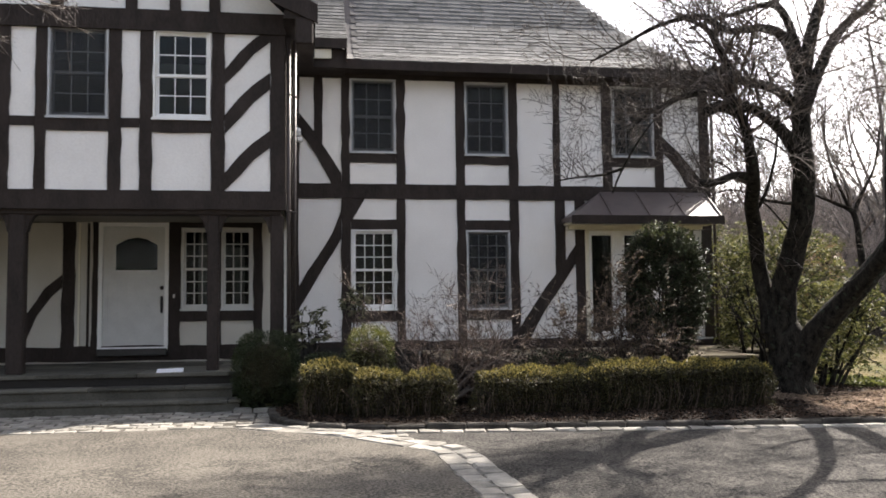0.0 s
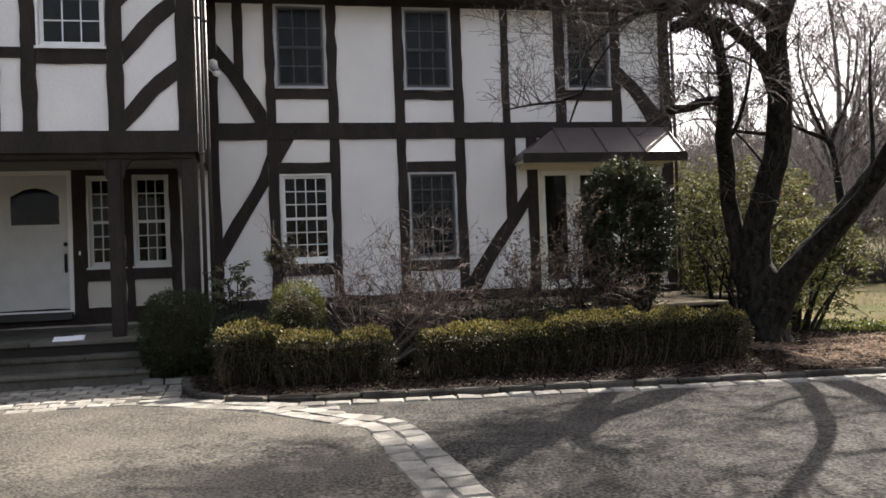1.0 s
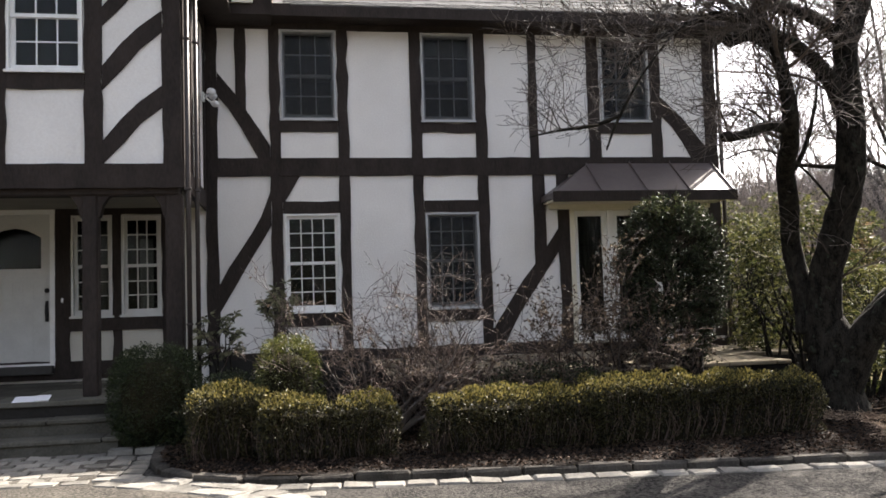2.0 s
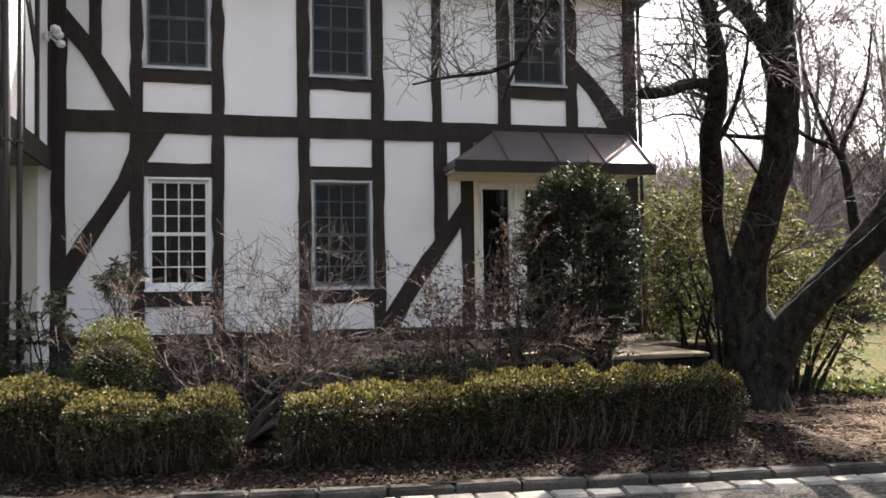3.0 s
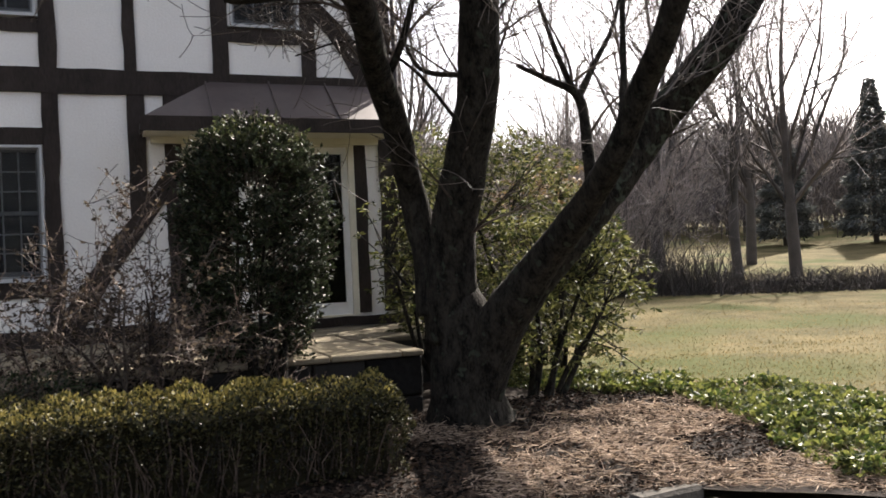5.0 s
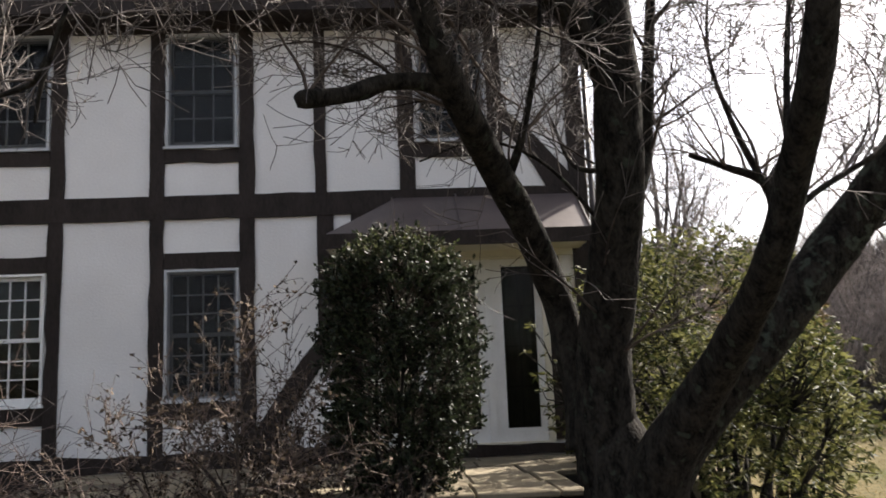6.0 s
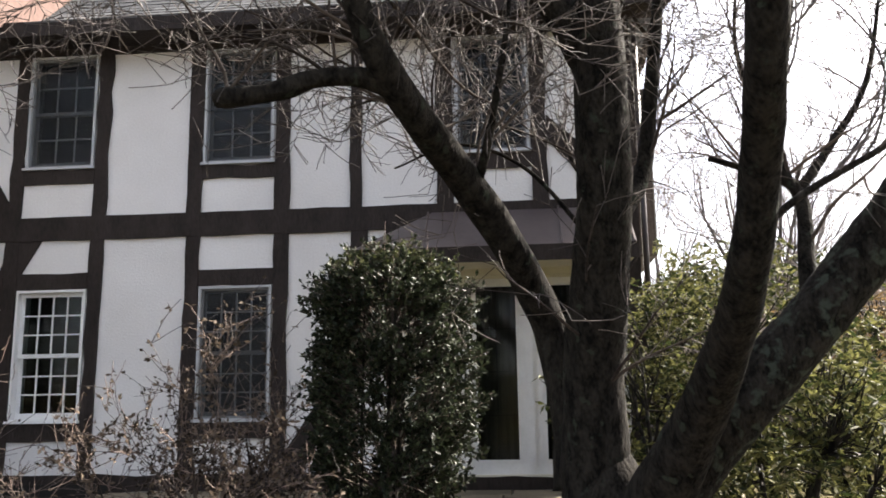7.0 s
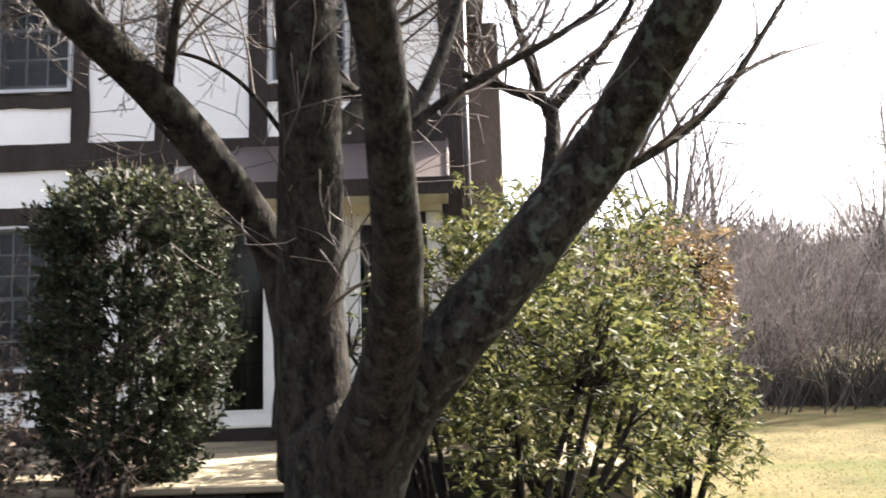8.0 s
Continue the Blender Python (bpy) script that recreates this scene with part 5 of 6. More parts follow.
BOUGHS = [
    [(5.58, 10.15, 3.1, 0.07), (5.4, 10.06, 3.13, 0.05), (5.2, 10.0, 3.11, 0.046), (5.08, 9.97, 3.06, 0.05), (4.98, 9.95, 3.03, 0.044), (4.86, 9.93, 3.01, 0.047), (4.78, 9.92, 3.0, 0.05), (4.74, 9.92, 2.985, 0.03)],
    [(6.58, 10.7, 3.33, 0.1), (6.31, 10.6, 3.77, 0.085), (5.84, 10.4, 4.02, 0.07), (5.41, 10.1, 4.05, 0.055), (5.2, 9.98, 4.05, 0.03)],
    [(6.63, 10.7, 4.58, 0.085), (6.39, 10.65, 5.1, 0.075), (6.04, 10.6, 5.23, 0.06), (5.5, 10.5, 5.14, 0.045), (5.06, 10.4, 5.28, 0.036), (4.46, 10.3, 5.11, 0.028), (3.89, 10.2, 4.79, 0.02), (3.44, 10.1, 4.53, 0.01)],
    [(5.36, 9.92, 3.9, 0.022), (4.85, 9.8, 4.12, 0.017), (4.3, 9.6, 3.95, 0.012), (3.85, 9.5, 3.5, 0.010), (3.62, 9.62, 3.08, 0.013), (3.54, 9.7, 2.84, 0.008)],
    [(3.64, 9.6, 3.12, 0.02), (3.47, 9.82, 3.08, 0.016), (3.2, 10.0, 3.07, 0.012), (2.99, 10.19, 3.05, 0.007)],
    [(5.33, 9.98, 3.95, 0.055), (5.18, 9.95, 4.1, 0.05), (4.86, 9.9, 4.13, 0.042), (4.46, 9.85, 4.04, 0.034), (4.07, 9.8, 3.84, 0.022), (3.78, 9.8, 3.59, 0.010)],
    [(6.62, 10.7, 4.85, 0.07), (6.47, 10.7, 5.36, 0.055), (6.24, 10.7, 5.6, 0.045), (5.64, 10.6, 5.41, 0.03), (4.94, 10.5, 5.15, 0.015)],
    [(6.62, 10.85, 2.5, 0.055), (6.85, 11.1, 2.85, 0.05), (6.95, 11.2, 3.4, 0.045), (7.1, 11.3, 4.4, 0.03), (7.3, 11.4, 5.4, 0.016)],
    [(7.06, 9.7, 2.2, 0.02), (7.3, 9.75, 2.4, 0.016), (7.8, 9.8, 2.7, 0.012), (8.3, 9.9, 3.2, 0.008)],
    [(7.06, 9.7, 2.15, 0.03), (7.25, 9.9, 2.6, 0.025), (7.4, 10.1, 3.2, 0.018), (7.6, 10.3, 4.0, 0.01)],
    [(7.85, 10.7, 2.25, 0.03), (8.2, 10.85, 2.4, 0.026), (8.65, 11.05, 2.75, 0.02), (9.2, 11.25, 3.5, 0.012)],
    [(7.72, 11.1, 1.9, 0.055), (7.78, 11.25, 2.35, 0.05), (7.83, 11.44, 2.82, 0.04), (7.62, 11.6, 3.0, 0.026), (7.35, 11.6, 3.1, 0.016)],
    [(7.83, 11.44, 2.82, 0.035), (8.1, 11.6, 3.15, 0.026), (8.4, 11.7, 3.6, 0.018), (8.6, 11.8, 4.3, 0.01)],
    [(7.82, 11.42, 2.78, 0.03), (7.7, 11.6, 3.3, 0.022), (7.6, 11.7, 3.9, 0.014), (7.7, 11.8, 4.6, 0.008)],
    [(6.68, 11.0, 2.9, 0.03), (6.75, 11.5, 2.98, 0.024), (6.55, 11.8, 3.1, 0.018), (6.45, 12.0, 3.5, 0.01)],
    [(6.58, 10.9, 2.4, 0.014), (6.2, 11.0, 2.9, 0.012), (5.8, 11.1, 3.1, 0.009), (5.4, 11.2, 3.0, 0.006)],
    [(5.9, 10.8, 2.7, 0.03), (6.0, 10.6, 3.0, 0.024), (6.1, 10.5, 3.5, 0.016), (6.15, 10.5, 4.0, 0.01)],
    [(6.66, 10.7, 4.15, 0.09), (6.97, 10.72, 4.83, 0.075), (7.31, 10.75, 5.33, 0.062), (7.84, 10.8, 5.77, 0.05), (8.5, 10.9, 6.6, 0.025)],
    [(6.6, 10.7, 4.15, 0.08), (6.24, 10.65, 4.4, 0.07), (5.71, 10.5, 4.46, 0.06), (5.27, 10.4, 4.57, 0.06), (5.04, 10.35, 4.45, 0.05)],
    [(5.2, 9.95, 4.1, 0.045), (5.2, 10.0, 4.49, 0.042), (5.09, 10.1, 4.88, 0.036), (4.96, 10.2, 5.09, 0.028), (4.7, 10.3, 5.23, 0.014)],
    [(5.36, 10.0, 3.88, 0.06), (5.1, 9.95, 3.98, 0.066), (4.88, 9.92, 3.91, 0.07), (4.85, 9.92, 3.9, 0.05)],
]
rt = random.Random(77)
butt = Wood()
butt.tube([(6.66, 11.3, 0.05), (6.66, 11.3, 0.25), (6.64, 11.28, 0.45), (6.62, 11.25, 0.8), (6.62, 11.2, 1.1), (6.62, 11.2, 1.42)], [0.46, 0.36, 0.29, 0.26, 0.22, 0.03], 20)
under(butt.make("trunk", BARK), tree, tri_)
fine, finer = Wood(), Wood()
for line in STEMS:
    c = curve(line, 14)
    w = Wood()
    w.tube([p[:3] for p in c], [p[3] for p in c], 20)
    under(w.make("stem", LICHENED if line is STEMS[3] else BARK), tree, tri_)
    for k in range(13):
        p = rt.choice([q for q in c[:-1] if q[2] > 3.5])
        side = Vector((rt.gauss(0, 0.8), rt.gauss(0, 0.8), abs(rt.gauss(0.7, 0.5)))).normalized()
        sprout(rt, fine, finer, p[:3], side, rt.uniform(0.9, 1.8), min(max(p[3] * 0.28, 0.010), 0.015), 3, -0.03, 5, 4, 0.009)
for line in STEMS:  # the crown above, whose shadow lies on the drive
    p = line[-1]
    for k in range(6):
        sprout(rt, fine, finer, p[:3], (rt.gauss(-0.2, 0.5), rt.gauss(0, 0.5), rt.uniform(0.5, 1.2)), rt.uniform(1.4, 2.6), 0.024, 3, -0.02, 5, 4, 0.009)
for line in BOUGHS:
    c = curve(line, 9)
    w = Wood()
    w.tube([p[:3] for p in c], [p[3] for p in c], 12)
    under(w.make("limb", BARK), tree, tri_)
    n_kids = 0 if line in (BOUGHS[0], BOUGHS[-1]) else 9 if line in BOUGHS[-4:-1] else 13 if line in BOUGHS[1:6] else 11 if line in BOUGHS[6:15] else 6
    for k in range(n_kids):
        able = [i for i in range(len(c) // 4, len(c)) if c[i][2] > 3.75] or list(range(len(c) // 4, len(c)))
        i = rt.choice(able if line in BOUGHS[1:6] else range(len(c) // 4, len(c)))
        p = c[i]
        ahead = Vector(np.array(c[min(i + 1, len(c) - 1)][:3]) - np.array(c[max(i - 1, 0)][:3])).normalized()
        side = ahead * 0.7 + Vector((rt.gauss(0, 0.7), rt.gauss(0, 0.7), abs(rt.gauss(0.35, 0.5)) * (1 if p[2] > 3.3 else 1.6)))
        if line in BOUGHS[6:15]:
            side.x = side.x * 1.3 + 0.35
        sprout(rt, fine, finer, p[:3], side, rt.uniform(0.5, 1.2) * (0.5 if line is BOUGHS[4] else 1.0), min(max(p[3] * 0.4, 0.008), 0.015), 3 if p[2] > 3.2 else 2, -0.02, 5, 4, 0.009)
for p0, d0 in (((5.5, 10.0, 3.15), (-0.2, -0.1, 1.0)), ((5.9, 10.75, 2.75), (0.1, -0.2, 0.9)), ((6.5, 11.0, 1.9), (-0.5, -0.6, 0.8)), ((6.62, 11.0, 1.7), (0.5, -0.8, 0.8)), ((4.8, 9.92, 3.03), (-0.15, 0.0, 1.0)), ((5.3, 10.05, 3.1), (-0.4, -0.1, 0.8))):
    for k in range(2):
        sprout(rt, fine, finer, p0, Vector(d0) + Vector((rt.gauss(0, 0.3), rt.gauss(0, 0.3), 0)), rt.uniform(0.5, 1.0), 0.011, 2, 0.0, 5, 4, 0.009)
c = curve(STEMS[0], 14)
for k in range(26):  # twigs crowded along the low leaning stem, before the wall
    p = rt.choice([q for q in c if q[2] > 2.7])
    sprout(rt, fine, finer, p[:3], (rt.gauss(-0.5, 0.6), rt.gauss(0.1, 0.5), rt.uniform(0.25, 1.0)), rt.uniform(0.5, 1.15), 0.011, 3, 0.0, 5, 4, 0.009)
under(tagged(fine.make("branch_tangle", TWIG), kind="stuff"), tree, tri_)
under(tagged(finer.make("twig_tangle", PALE_TWIG), kind="stuff"), tree, tri_)
# a second tree, beside the drive, whose twigs hang before the wing
tree2 = thing("drive_tree", "bare tree with long twigs hanging before the gabled wing", "tree", (-6.2, 9.5, 0.12))
t2i = tree2.matrix_world.inverted()
w, fine, finer = Wood(), Wood(), Wood()
c = curve([(-6.2, 9.5, 0.05, 0.2), (-6.15, 9.5, 1.5, 0.15), (-6.0, 9.5, 3.4, 0.12), (-5.9, 9.5, 5.5, 0.09), (-5.7, 9.6, 7.5, 0.04)], 6)
w.tube([p[:3] for p in c], [p[3] for p in c], 12)
under(w.make("trunk", BARK), tree2, t2i)
for line in ([(-5.98, 9.5, 4.0, 0.05), (-5.0, 9.55, 4.9, 0.04), (-4.0, 9.6, 5.05, 0.03), (-3.3, 9.6, 4.95, 0.02), (-2.6, 9.6, 4.85, 0.01)], [(-5.9, 9.5, 5.0, 0.05), (-5.0, 9.4, 5.6, 0.035), (-4.0, 9.3, 5.4, 0.02)]):
    c = curve(line, 5)
    fine.tube([p[:3] for p in c], [p[3] for p in c], 7)
    for k in range(12):
        p = c[rt.randint(4, len(c) - 1)]
        sprout(rt, fine, finer, p[:3], (rt.uniform(0.2, 1), rt.gauss(0, 0.5), rt.uniform(-0.6, 0.1)), rt.uniform(0.4, 0.9), 0.009, 2, 0.10, 5, 4, 0.008)
under(tagged(fine.make("branch_tangle", TWIG), kind="stuff"), tree2, t2i)
under(tagged(finer.make("twig_tangle", PALE_TWIG), kind="stuff"), tree2, t2i)

# ---- ground cover, litter, grass ----
rng = np.random.default_rng(61)
pl = []
while len(pl) < 34000:
    x, y = rng.uniform(7.6, 11.0), rng.uniform(7.8, 13.2)
    inside = bed_edge(y) - 0.2 + 0.3 * noise.noise((x * 1.5, y * 1.5, 3)) < x < bed_edge(y) + 0.9 + 0.35 * noise.noise((x, y, 7)) + max(0, (10.2 - y)) * 0.5
    if inside and y > edge_y(x) + 0.35:
        pl.append((x, y, land_z(x, y) + 0.01 + (0.14 + 0.13 * noise.noise((x * 3, y * 3, 1))) * rng.random() ** 0.7))
pl = np.array(pl)
ang = rng.uniform(0, 2 * np.pi, len(pl))
tagged(leaf_cloud("ground_cover", pl, np.stack([np.cos(ang), np.sin(ang), np.full(len(pl), 0.45)], 1), 0.052, 0.034, IVY, seed=61, spread=0.45), "low bright green ground cover between mulch and lawn", "ground cover", kind="stuff")
pl = []
while len(pl) < 42000:
    x, y = rng.uniform(-0.4, 8.9), rng.uniform(9.1, 13.0)
    if y > edge_y(x) + 0.05 and x < bed_edge(y) + 0.4 and not (x > 1.8 and x < 7.7 and y > 11.85):
        pl.append((x, y, bed_z(x, y) + 0.006 + 0.022 * rng.random()))
pl = np.array(pl)
tagged(leaf_cloud("leaf_litter", pl, rng.normal(0, 1, (len(pl), 3)) * (1, 1, 0.22), 0.042, 0.017, LITTER, seed=62, spread=0.15), "dry brown leaves and bark strewn over the bed", "leaf litter", kind="stuff")
pl = []
while len(pl) < 17000:
    x, y = rng.uniform(6.0, 9.4), rng.uniform(8.5, 11.2)
    if y > edge_y(x) + 0.08 and noise.noise((x * 1.3, y * 1.3, 4)) + 0.5 * noise.noise((x * 5, y * 5, 2)) > -0.05:
        pl.append((x, y, bed_z(x, y) + 0.015 + 0.02 * rng.random()))
pl = np.array(pl)
tagged(leaf_cloud("straw", pl, rng.normal(0, 1, (len(pl), 3)) * (1, 1, 0.15), 0.10, 0.006, STRAW, seed=64, spread=0.1), "pale dry straw strewn over the sunny end of the bed", "straw", kind="stuff")
pl = []
while len(pl) < 60000:
    x, y = rng.uniform(7.4, 20), rng.uniform(5.5, 22)
    if x > bed_edge(y) + 0.7 and y > edge_y(x) + 0.4 and rng.random() < math.exp(-(math.hypot(x - 7, y - 8) - 3) / 7):
        pl.append((x, y, land_z(x, y) - 0.005))
pl = np.array(pl)
tagged(leaf_cloud("grass", pl, np.tile((0, 0, 1.0), (len(pl), 1)), 0.03, 0.009, BLADE, seed=63, spread=0.9), "short straw-coloured grass with green patches", "grass", kind="stuff")

# ---- the far edge: hedgerow, bare trees, conifers, woods ----
rb = random.Random(91)


def bare_tree(name, label, height, seed, spread=0.5, level=4):
    rr = random.Random(seed)
    t_ = thing(name, label, "tree", (0, 0, 0), group="bare trees along the field")
    wood, tw = Wood(), Wood()
    c = curve([(0, 0, -0.3, height * 0.019), (rr.gauss(0, 0.1), rr.gauss(0, 0.1), height * 0.25, height * 0.0145), (rr.gauss(0, 0.3), rr.gauss(0, 0.3), height * 0.6, height * 0.006), (rr.gauss(0, 0.5), rr.gauss(0, 0.5), height * 0.95, height * 0.003)], 6)
    wood.tube([p[:3] for p in c], [p[3] for p in c], 9)
    for k in range(5):  # the fork
        a = 6.28 * k / 5 + rr.uniform(-0.4, 0.4)
        grow(rr, wood, tw, c[len(c) // 3][:3], (math.cos(a) * spread * 0.75, math.sin(a) * spread * 0.75, 1.0), height * rr.uniform(0.45, 0.6), height * 0.007, level)
    for k in range(9):
        i = rr.randint(len(c) // 4, len(c) - 2)
        a = rr.uniform(0, 6.28)
        grow(rr, wood, tw, c[i][:3], (math.cos(a) * spread, math.sin(a) * spread, rr.uniform(0.5, 1.1)), height * rr.uniform(0.2, 0.42) * (1.15 - 0.6 * i / len(c)), c[i][3] * 0.5, level - 1)
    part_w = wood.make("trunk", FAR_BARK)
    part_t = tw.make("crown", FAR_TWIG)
    part_w.parent = part_t.parent = t_
    return t_


def grow(rr, wood, tw, start, way, length, radius, level):
    p, d = Vector(start), Vector(way).normalized()
    pts, rad = [p.copy()], [radius]
    for i in range(4):
        d = (d + Vector((rr.gauss(0, 0.16), rr.gauss(0, 0.16), rr.gauss(0.06, 0.12)))).normalized()
        p = p + d * length / 4
        pts.append(p.copy())
        rad.append(max(radius * (1 - 0.7 * (i + 1) / 4), 0.0042))
    (wood if level >= 2 else tw).tube(pts, rad, 4 if level >= 2 else 3, False)
    if level > 0:
        for k in range(4 if level < 3 else 5):
            i = rr.randint(1, 4)
            go = (pts[i] - pts[i - 1]).normalized() + Vector((rr.gauss(0, 0.6), rr.gauss(0, 0.6), rr.gauss(0.15, 0.45)))
            grow(rr, wood, tw, pts[i], go, length * rr.uniform(0.4, 0.65), max(rad[i] * 0.6, 0.005), level - 1)


protos = [bare_tree("bare_tree", "tall bare deciduous tree at the edge of the lawn", h, s, sp) for h, s, sp in ((11, 1, 0.5), (9, 2, 0.6), (13, 3, 0.4), (8, 4, 0.8))]
spots = [(25.6, 30.5, 0), (28.3, 30.5, 2), (21.8, 30.2, 2), (27.5, 20.5, 3), (33, 22, 0), (30.0, 16.5, 1), (14.2, 35.0, 2), (10.5, 33.0, 1), (31.0, 36.0, 2), (24.0, 40.0, 0), (18.5, 45.0, 2)]
used = set()
for x, y, k in spots:
    m = pose(x, y, land_z(x, y), 0, 0, rb.uniform(0, 360))
    if k not in used:
        protos[k].matrix_basis = m
        used.add(k)
    else:
        copy_thing(protos[k], m)


def conifer(height, seed, needles, label):
    rr = np.random.default_rng(seed)
    t_ = thing("conifer", label, "tree", group="dark conifers beyond the field")
    w = Wood()
    w.tube([(0, 0, -0.3), (0, 0, height)], [0.16, 0.02], 7)
    w.make("trunk", FAR_BARK).parent = t_
    n = 9000
    u = rr.random(n) ** 0.7
    z = height * (0.08 + 0.92 * (1 - u))
    r = u * height * 0.2 * (0.35 + 0.65 * rr.random(n) ** 0.4) * (1 + 0.25 * np.sin(z * 5.5))
    a = rr.uniform(0, 2 * np.pi, n)
    p = np.stack([r * np.cos(a), r * np.sin(a), z - 0.15 * r], 1)
    leaf_cloud("crown", p, np.stack([np.cos(a), np.sin(a), -0.3 + 0 * a], 1), 0.34, 0.10, needles, t_, seed=seed, spread=0.35)
    return t_


near_con = conifer(5.6, 5, CONIFER, "dark evergreen conifer at the edge of the lawn")
near_con.matrix_basis = pose(29.4, 24.6, land_z(29.4, 24.6))
copy_thing(near_con, pose(32.0, 24.2, land_z(32.0, 24.2), 0, 0, 140))
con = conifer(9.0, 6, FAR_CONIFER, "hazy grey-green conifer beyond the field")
con.matrix_basis = pose(43.0, 40.0, land_z(43, 40))
for x, y, s in ((46.5, 40, 1.15), (40.5, 44, 0.9), (49, 36, 1.2), (52, 44, 1.3)):
    ob = copy_thing(con, pose(x, y, land_z(x, y), 0, 0, rb.uniform(0, 360)))
    ob.scale = (s, s, s)

# tangled hedgerow and stone wall at the end of the lawn
rng = np.random.default_rng(71)
tw = Wood()
for k in range(9000):
    s = rng.random()
    x = 9.0 + 24.0 * s + rng.normal(0, 0.5)
    y = 33.0 - 17.0 * s**1.3 + rng.normal(0, 0.6)
    z = land_z(x, y)
    h = rng.uniform(0.1, 0.75) + (1.1 * rng.random() if s < 0.5 else 0.0)
    q0 = np.array([x, y, z - 0.05])
    q1 = q0 + np.array([rng.normal(0, 0.5), rng.normal(0, 0.4), h])
    tw.tube([q0, (q0 + q1) / 2 + rng.normal(0, 0.12, 3), q1], [0.014, 0.010, 0.005], 3, False)
tagged(tw.make("hedgerow_brush", FAR_BARK), "dark tangle of bare brush at the far edge of the lawn", "brush", kind="stuff")
row = thing("field_wall", "low dry stone wall at the end of the lawn", "stone wall", (20, 25, 0), kind="structure")
rwi = row.matrix_world.inverted()
wv = bmesh.new()
for k in range(150):
    s = k / 149
    x, y = 9.0 + 24.0 * s, 33.4 - 17.0 * s**1.3
    for lay in range(2):
        xx, yy = x + rb.gauss(0, 0.06), y + rb.gauss(0, 0.08)
        z = land_z(xx, yy) - 0.05 + lay * 0.15 + rb.uniform(-0.03, 0.03)
        box(wv, xx - 0.14, xx + 0.14, yy - 0.18, yy + 0.18, z, z + rb.uniform(0.12, 0.18))
under(tagged(part("wall_stones", wv, STONE_DARK), kind="stuff"), row, rwi)

# thickets of bare brush at the near end of the field edge
for bx, by, bw, bh, bs in ((13.2, 26.6, 1.6, 4.2, 1), (15.2, 27.6, 1.8, 4.8, 2), (17.6, 28.6, 1.9, 6.6, 3), (11.2, 26.0, 1.4, 3.4, 4), (19.8, 29.4, 1.6, 4.6, 5)):
    rr = random.Random(bs)
    th = thing("brush_thicket", "grey-brown thicket of bare brush at the edge of the lawn", "brush", (bx, by, land_z(bx, by)), group="bare thickets along the field")
    tw, wd = Wood(), Wood()
    for k in range(26):
        a = rr.uniform(0, 6.28)
        q = rr.random() ** 0.5 * bw
        x, y = q * math.cos(a), q * math.sin(a)
        grow(rr, wd, tw, (x, y, -0.1), (math.cos(a) * 0.5, math.sin(a) * 0.5, 1.0), bh * rr.uniform(0.55, 0.8), 0.02, 3)
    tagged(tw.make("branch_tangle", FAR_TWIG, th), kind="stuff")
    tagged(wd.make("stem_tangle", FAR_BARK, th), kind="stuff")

# woods beyond: many thin stems, their crowns paled in colour for haze
tw, wd = Wood(), Wood()
sprays, spray_ways = [], []
for k in range(1400):
    # 620 to 999: unseen ring behind the viewpoint, added to darken window reflections
    a = rb.uniform(0.45, 1.05) if k >= 1100 else rb.uniform(0.10, 0.44) if k >= 1000 else rb.uniform(-0.25, 1.35) if k < 620 else rb.uniform(1.35, 6.03)
    far = rb.uniform(66, 92) if k >= 1100 else rb.uniform(29, 42) if k >= 1000 else rb.uniform(55, 95) if k < 620 else rb.uniform(34, 60)
    x, y = 5 + far * math.sin(a), 8 + far * math.cos(a)
    z = land_z(x, y)
    h = rb.uniform(6.0, 9.0) if k >= 1100 else rb.uniform(3.5, 6.0) if k >= 1000 else rb.uniform(5.0, 8.0) if k < 620 else rb.uniform(12, 18)
    wd.tube([(x, y, z - 0.3), (x + rb.gauss(0, 0.3), y, z + h)], [0.035, 0.01], 4, False)
    for j in range(240):
        u = rb.random() ** 0.8
        b = rb.uniform(0, 6.28)
        r0 = h * (0.10 + 0.24 * math.sin(math.pi * min(1, u * 0.9 + 0.1))) * rb.random() ** 0.5
        sprays.append((x + r0 * math.cos(b), y + r0 * math.sin(b), z + h * (0.06 + 0.94 * u)))
        spray_ways.append((0.5 * math.cos(b), 0.5 * math.sin(b), 1.0))
    for j in range(12):
        u = rb.uniform(0.25, 0.97)
        b = rb.uniform(0, 6.28)
        L = h * 0.25 * rb.uniform(0.5, 1.1)
        p0 = Vector((x, y, z + h * u))
        d0 = Vector((math.cos(b), math.sin(b), rb.uniform(0.4, 1.3))).normalized()
        p1 = p0 + d0 * L
        tw.tube([p0, p1], [0.025, 0.010], 3, False)
        for i in range(3):
            p2 = p0.lerp(p1, rb.uniform(0.3, 1))
            tw.tube([p2, p2 + (d0 + Vector((rb.gauss(0, 0.7), rb.gauss(0, 0.7), rb.gauss(0.2, 0.5)))).normalized() * L * 0.5], [0.014, 0.007], 3, False)
woods = thing("far_woods", "hazy grey-brown bare woods beyond the field", "woods", (40, 50, 0), kind="stuff")
wi = woods.matrix_world.inverted()
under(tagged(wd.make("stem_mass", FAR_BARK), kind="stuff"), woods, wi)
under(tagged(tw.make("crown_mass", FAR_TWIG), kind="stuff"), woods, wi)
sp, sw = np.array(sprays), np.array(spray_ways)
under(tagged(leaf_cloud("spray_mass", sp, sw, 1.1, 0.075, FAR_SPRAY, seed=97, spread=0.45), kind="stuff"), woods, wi)

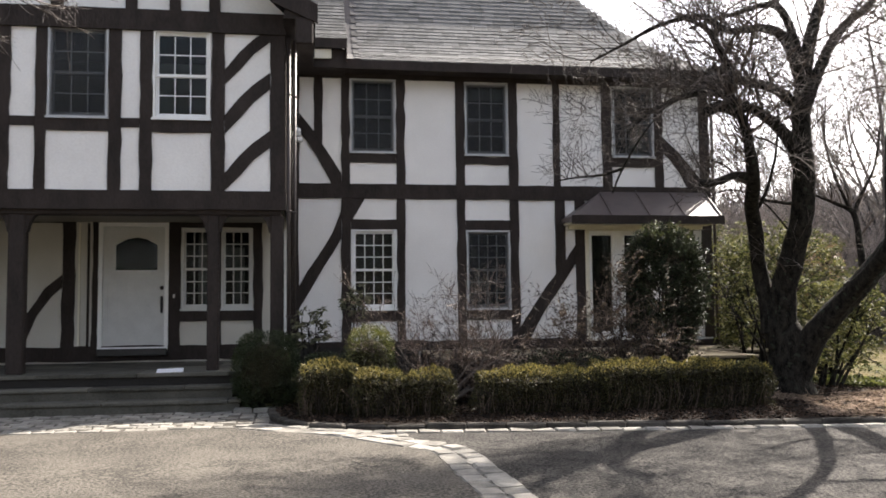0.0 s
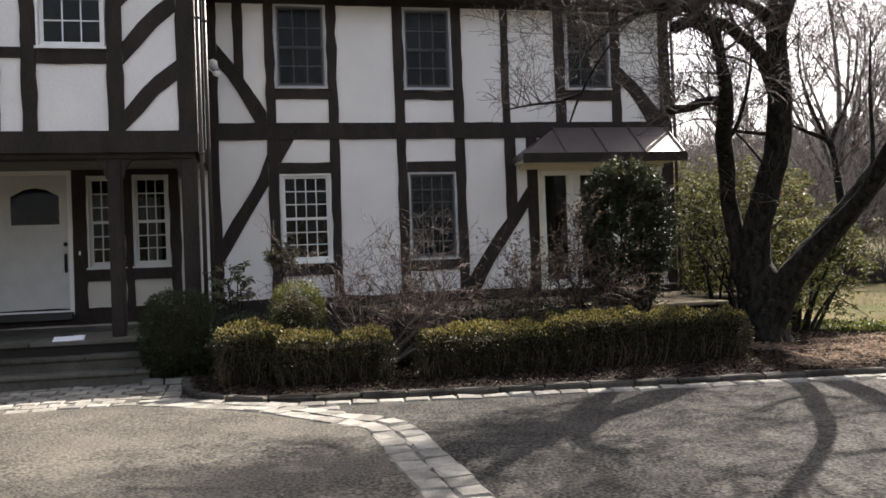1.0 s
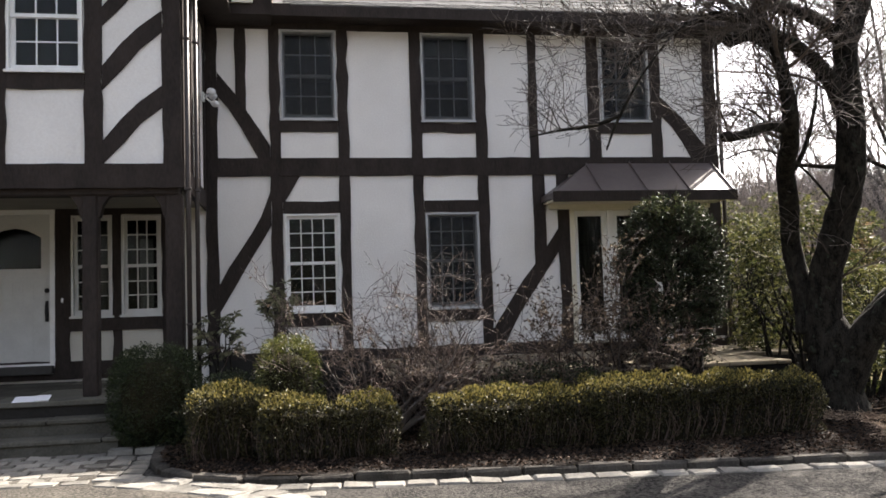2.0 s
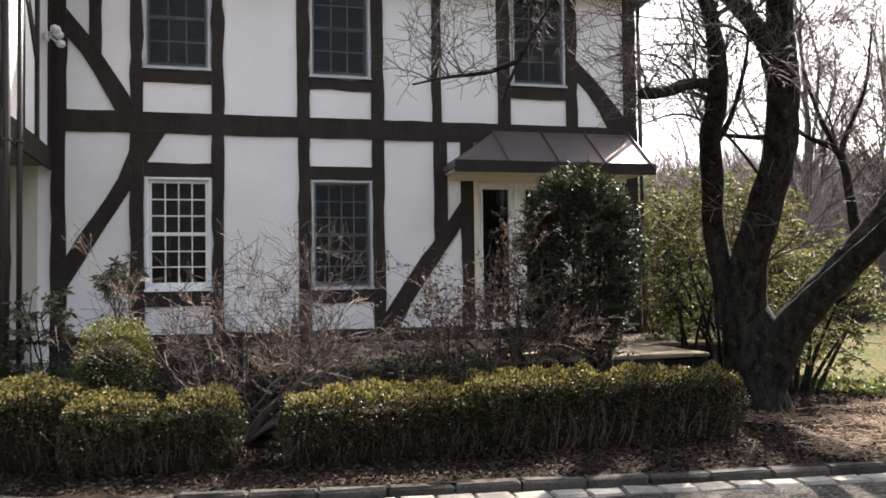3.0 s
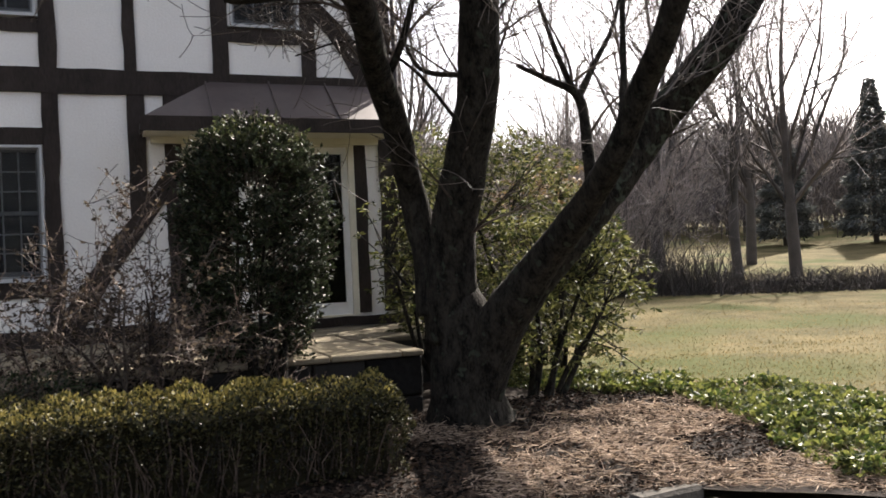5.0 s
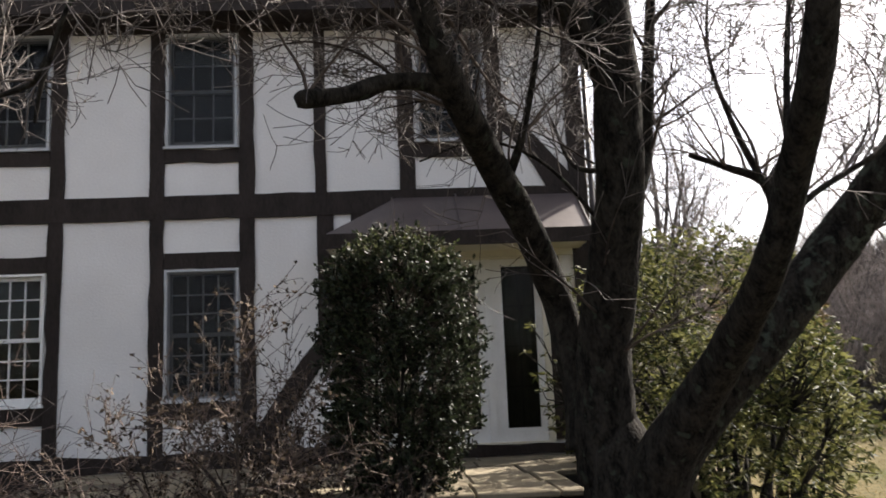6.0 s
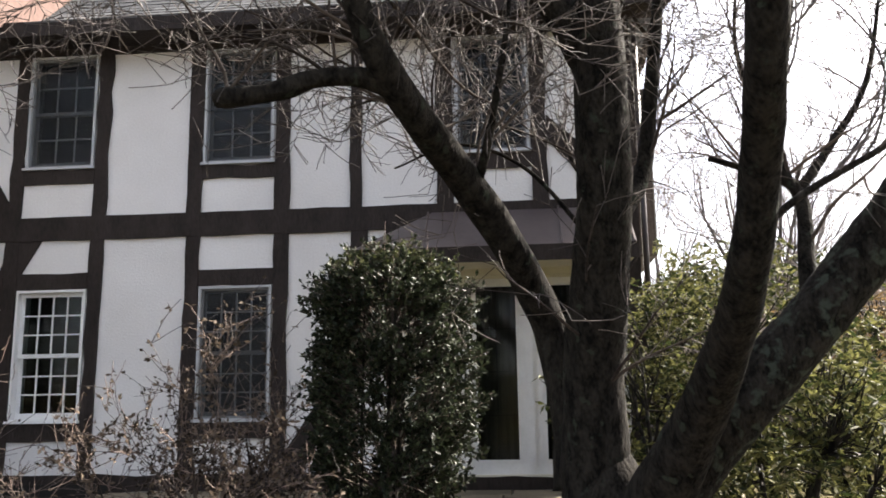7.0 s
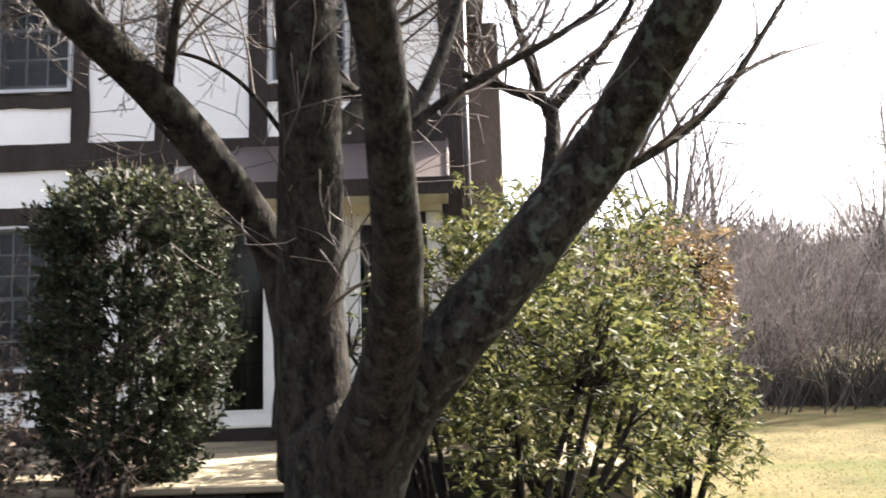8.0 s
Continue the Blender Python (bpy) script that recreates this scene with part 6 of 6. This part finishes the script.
# ---- pieces of paving and roof ----
rs = random.Random(17)


def along(line, step):
    """Points and headings at even steps along a plan line."""
    c = [np.array(p) for p in curve(line, 10)]
    out, d, nextd = [], 0.0, step / 2
    for a, b in zip(c[:-1], c[1:]):
        L = float(np.linalg.norm(b - a))
        while nextd <= d + L and L > 0:
            out.append((*(a + (b - a) * (nextd - d) / L), math.degrees(math.atan2(b[1] - a[1], b[0] - a[0]))))
            nextd += step
        d += L
    return out


kerb = thing("kerb", "kerb of rough grey granite blocks along the planting bed", "kerb", (3, 9.5, 0.1), kind="structure")
ki = kerb.matrix_world.inverted()
kmesh = [part("kerb_stone", stone((0.44, 0.12, 0.24), rs, 0.016, 0.008), KERB) for k in range(4)]
for k, (x, y, h) in enumerate(along(KERB_LINE, 0.45)):
    ob = kmesh[k] if k < 4 else new("kerb_stone", kmesh[rs.randrange(4)].data)
    ob.matrix_basis = pose(x, y + 0.02, drive_z(y) - 0.18 + rs.uniform(-0.008, 0.008), rs.uniform(-2, 2), rs.uniform(-1, 1), h + rs.uniform(-2, 2))
    under(ob, kerb, ki)

setts = thing("sett_border", "pale granite setts bordering the drive", "paving", (0, 9.5, 0.1), kind="structure")
sti = setts.matrix_world.inverted()
smesh = [part("sett", stone((0.235, 0.165, 0.09), rs, 0.014, 0.008), GRANITE) for k in range(5)]
placed = 0


def sett(x, y, h, sx=1.0, sy=1.0, lift=0.0):
    global placed
    ob = smesh[placed] if placed < 5 else new("sett", smesh[rs.randrange(5)].data)
    placed += 1
    ob.matrix_basis = pose(x, y, drive_z(y) - 0.082 + lift + rs.uniform(-0.003, 0.004), rs.uniform(-1, 1), rs.uniform(-1, 1), h + rs.uniform(-2.5, 2.5)) @ Matrix.Diagonal((sx * rs.uniform(0.93, 1.0), sy * rs.uniform(0.93, 1.0), 1, 1))
    under(ob, setts, sti)


for x, y, h in along(STRIP_LINE, 0.24):  # the strip that crosses the drive, two setts wide
    for off in (-0.104, 0.104):
        sett(x - off * math.sin(radians(h)), y + off * math.cos(radians(h)), h, 1.04, 1.27, 0.007)
for x, y, h in along([(p[0] + 0.02, p[1] - 0.19) for p in KERB_LINE[3:]], 0.25):  # gutter course beside the kerb
    sett(x, y, h, 1.05, 1.05, 0.008)
for x, y, h in along([(6.3, 8.8), (6.85, 8.76), (7.4, 8.52), (8.2, 7.95), (10.0, 6.6)], 0.25):
    sett(x, y, h)
for j in range(8):  # fan between the strip and the kerb
    y = 8.95 + j * 0.175
    x = -0.3
    while x < 1.0:
        low = float(np.interp(x, [p[0] for p in STRIP_LINE[:6]], [p[1] for p in STRIP_LINE[:6]])) + 0.30
        if low < y < edge_y(x) - 0.34:
            sett(x, y, -6)
        x += 0.245
for j in range(8):  # apron before the steps
    y = 10.27 + j * 0.182
    x = -4.9 + (j % 2) * 0.11
    while x < -0.9:
        sett(x, y, 0, 1.0, 1.04, 0.004)
        x += 0.245
for x in (-0.765, -0.565):  # two courses laid the other way beside the kerb
    for k in range(5):
        sett(x, 10.36 + k * 0.235, 90, 0.98, 1.12, 0.004)
for x in (-0.86, -0.61):
    sett(x, 11.56, 0, 1.02, 0.85, 0.05)

# shingles: the lowest courses one by one, the rest joined
arc = [(0.0, 0.0, 5.75)]
for (d0, z0), (d1, z1) in zip(PROFILE[:-1], PROFILE[1:]):
    for k in range(1, 9):
        s = k / 8
        d, z = d0 + (d1 - d0) * s, z0 + (z1 - z0) * s
        arc.append((arc[-1][0] + math.hypot(d - arc[-1][1], z - arc[-1][2]), d, z))
al = np.array(arc)


def at_arc(s):
    return float(np.interp(s, al[:, 0], al[:, 1])), float(np.interp(s, al[:, 0], al[:, 2]))


def shingle_verts(x, w_, s, up, lift=0.0, dy=0.0):
    (d0, z0), (d1, z1) = at_arc(s), at_arc(s + up)
    n_ = Vector((0, -(z1 - z0), d1 - d0)).normalized()
    t0, t1 = 0.016, 0.004
    y0, y1 = 14.5 + d0 + dy, 14.5 + d1 + dy
    z0, z1 = z0 + lift, z1 + lift
    return [(x, y0, z0), (x + w_, y0, z0), (x + w_, y0 + n_.y * t0, z0 + n_.z * t0), (x, y0 + n_.y * t0, z0 + n_.z * t0), (x + w_, y1 + n_.y * t1, z1 + n_.z * t1), (x, y1 + n_.y * t1, z1 + n_.z * t1)]


SH_F = [(0, 1, 2, 3), (3, 2, 4, 5), (1, 4, 2), (0, 3, 5)]
jv, jf = [], []
single = 0
s = -0.03
course = 0
while s < al[-1, 0] - 0.15:
    d, z = at_arc(max(s, 0))
    x = 0.86 - (course % 2) * 0.1
    end = 7.7 - d
    while x < end:
        w_ = min(rs.uniform(0.16, 0.3), end - x)
        vv = shingle_verts(x + 0.002, w_ - 0.004, max(s, 0) + rs.uniform(-0.006, 0.006), 0.22)
        if single < 290:
            o = Vector(vv[0])
            own(raw("shingle", [tuple(Vector(p) - o) for p in vv], SH_F, SHINGLE), roof).location = o
            single += 1
        else:
            b0 = len(jv)
            jv += vv
            jf += [tuple(b0 + i for i in q_) for q_ in SH_F]
        x += w_
    s += 0.135
    course += 1
tagged(own(raw("shingles", jv, jf, SHINGLE), roof), kind="stuff")
jv, jf = [], []
s = 0.0
while s < al[-1, 0] - 0.15:
    x = -2.2
    while x < 0.62:
        w_ = min(rs.uniform(0.16, 0.3), 0.63 - x)
        vv = shingle_verts(x + 0.002, w_ - 0.004, s, 0.22, 0.305, -0.15)
        b0 = len(jv)
        jv += vv
        jf += [tuple(b0 + i for i in q_) for q_ in SH_F]
        x += w_
    s += 0.135
tagged(own(raw("shingles", jv, jf, SHINGLE), raised), kind="stuff")
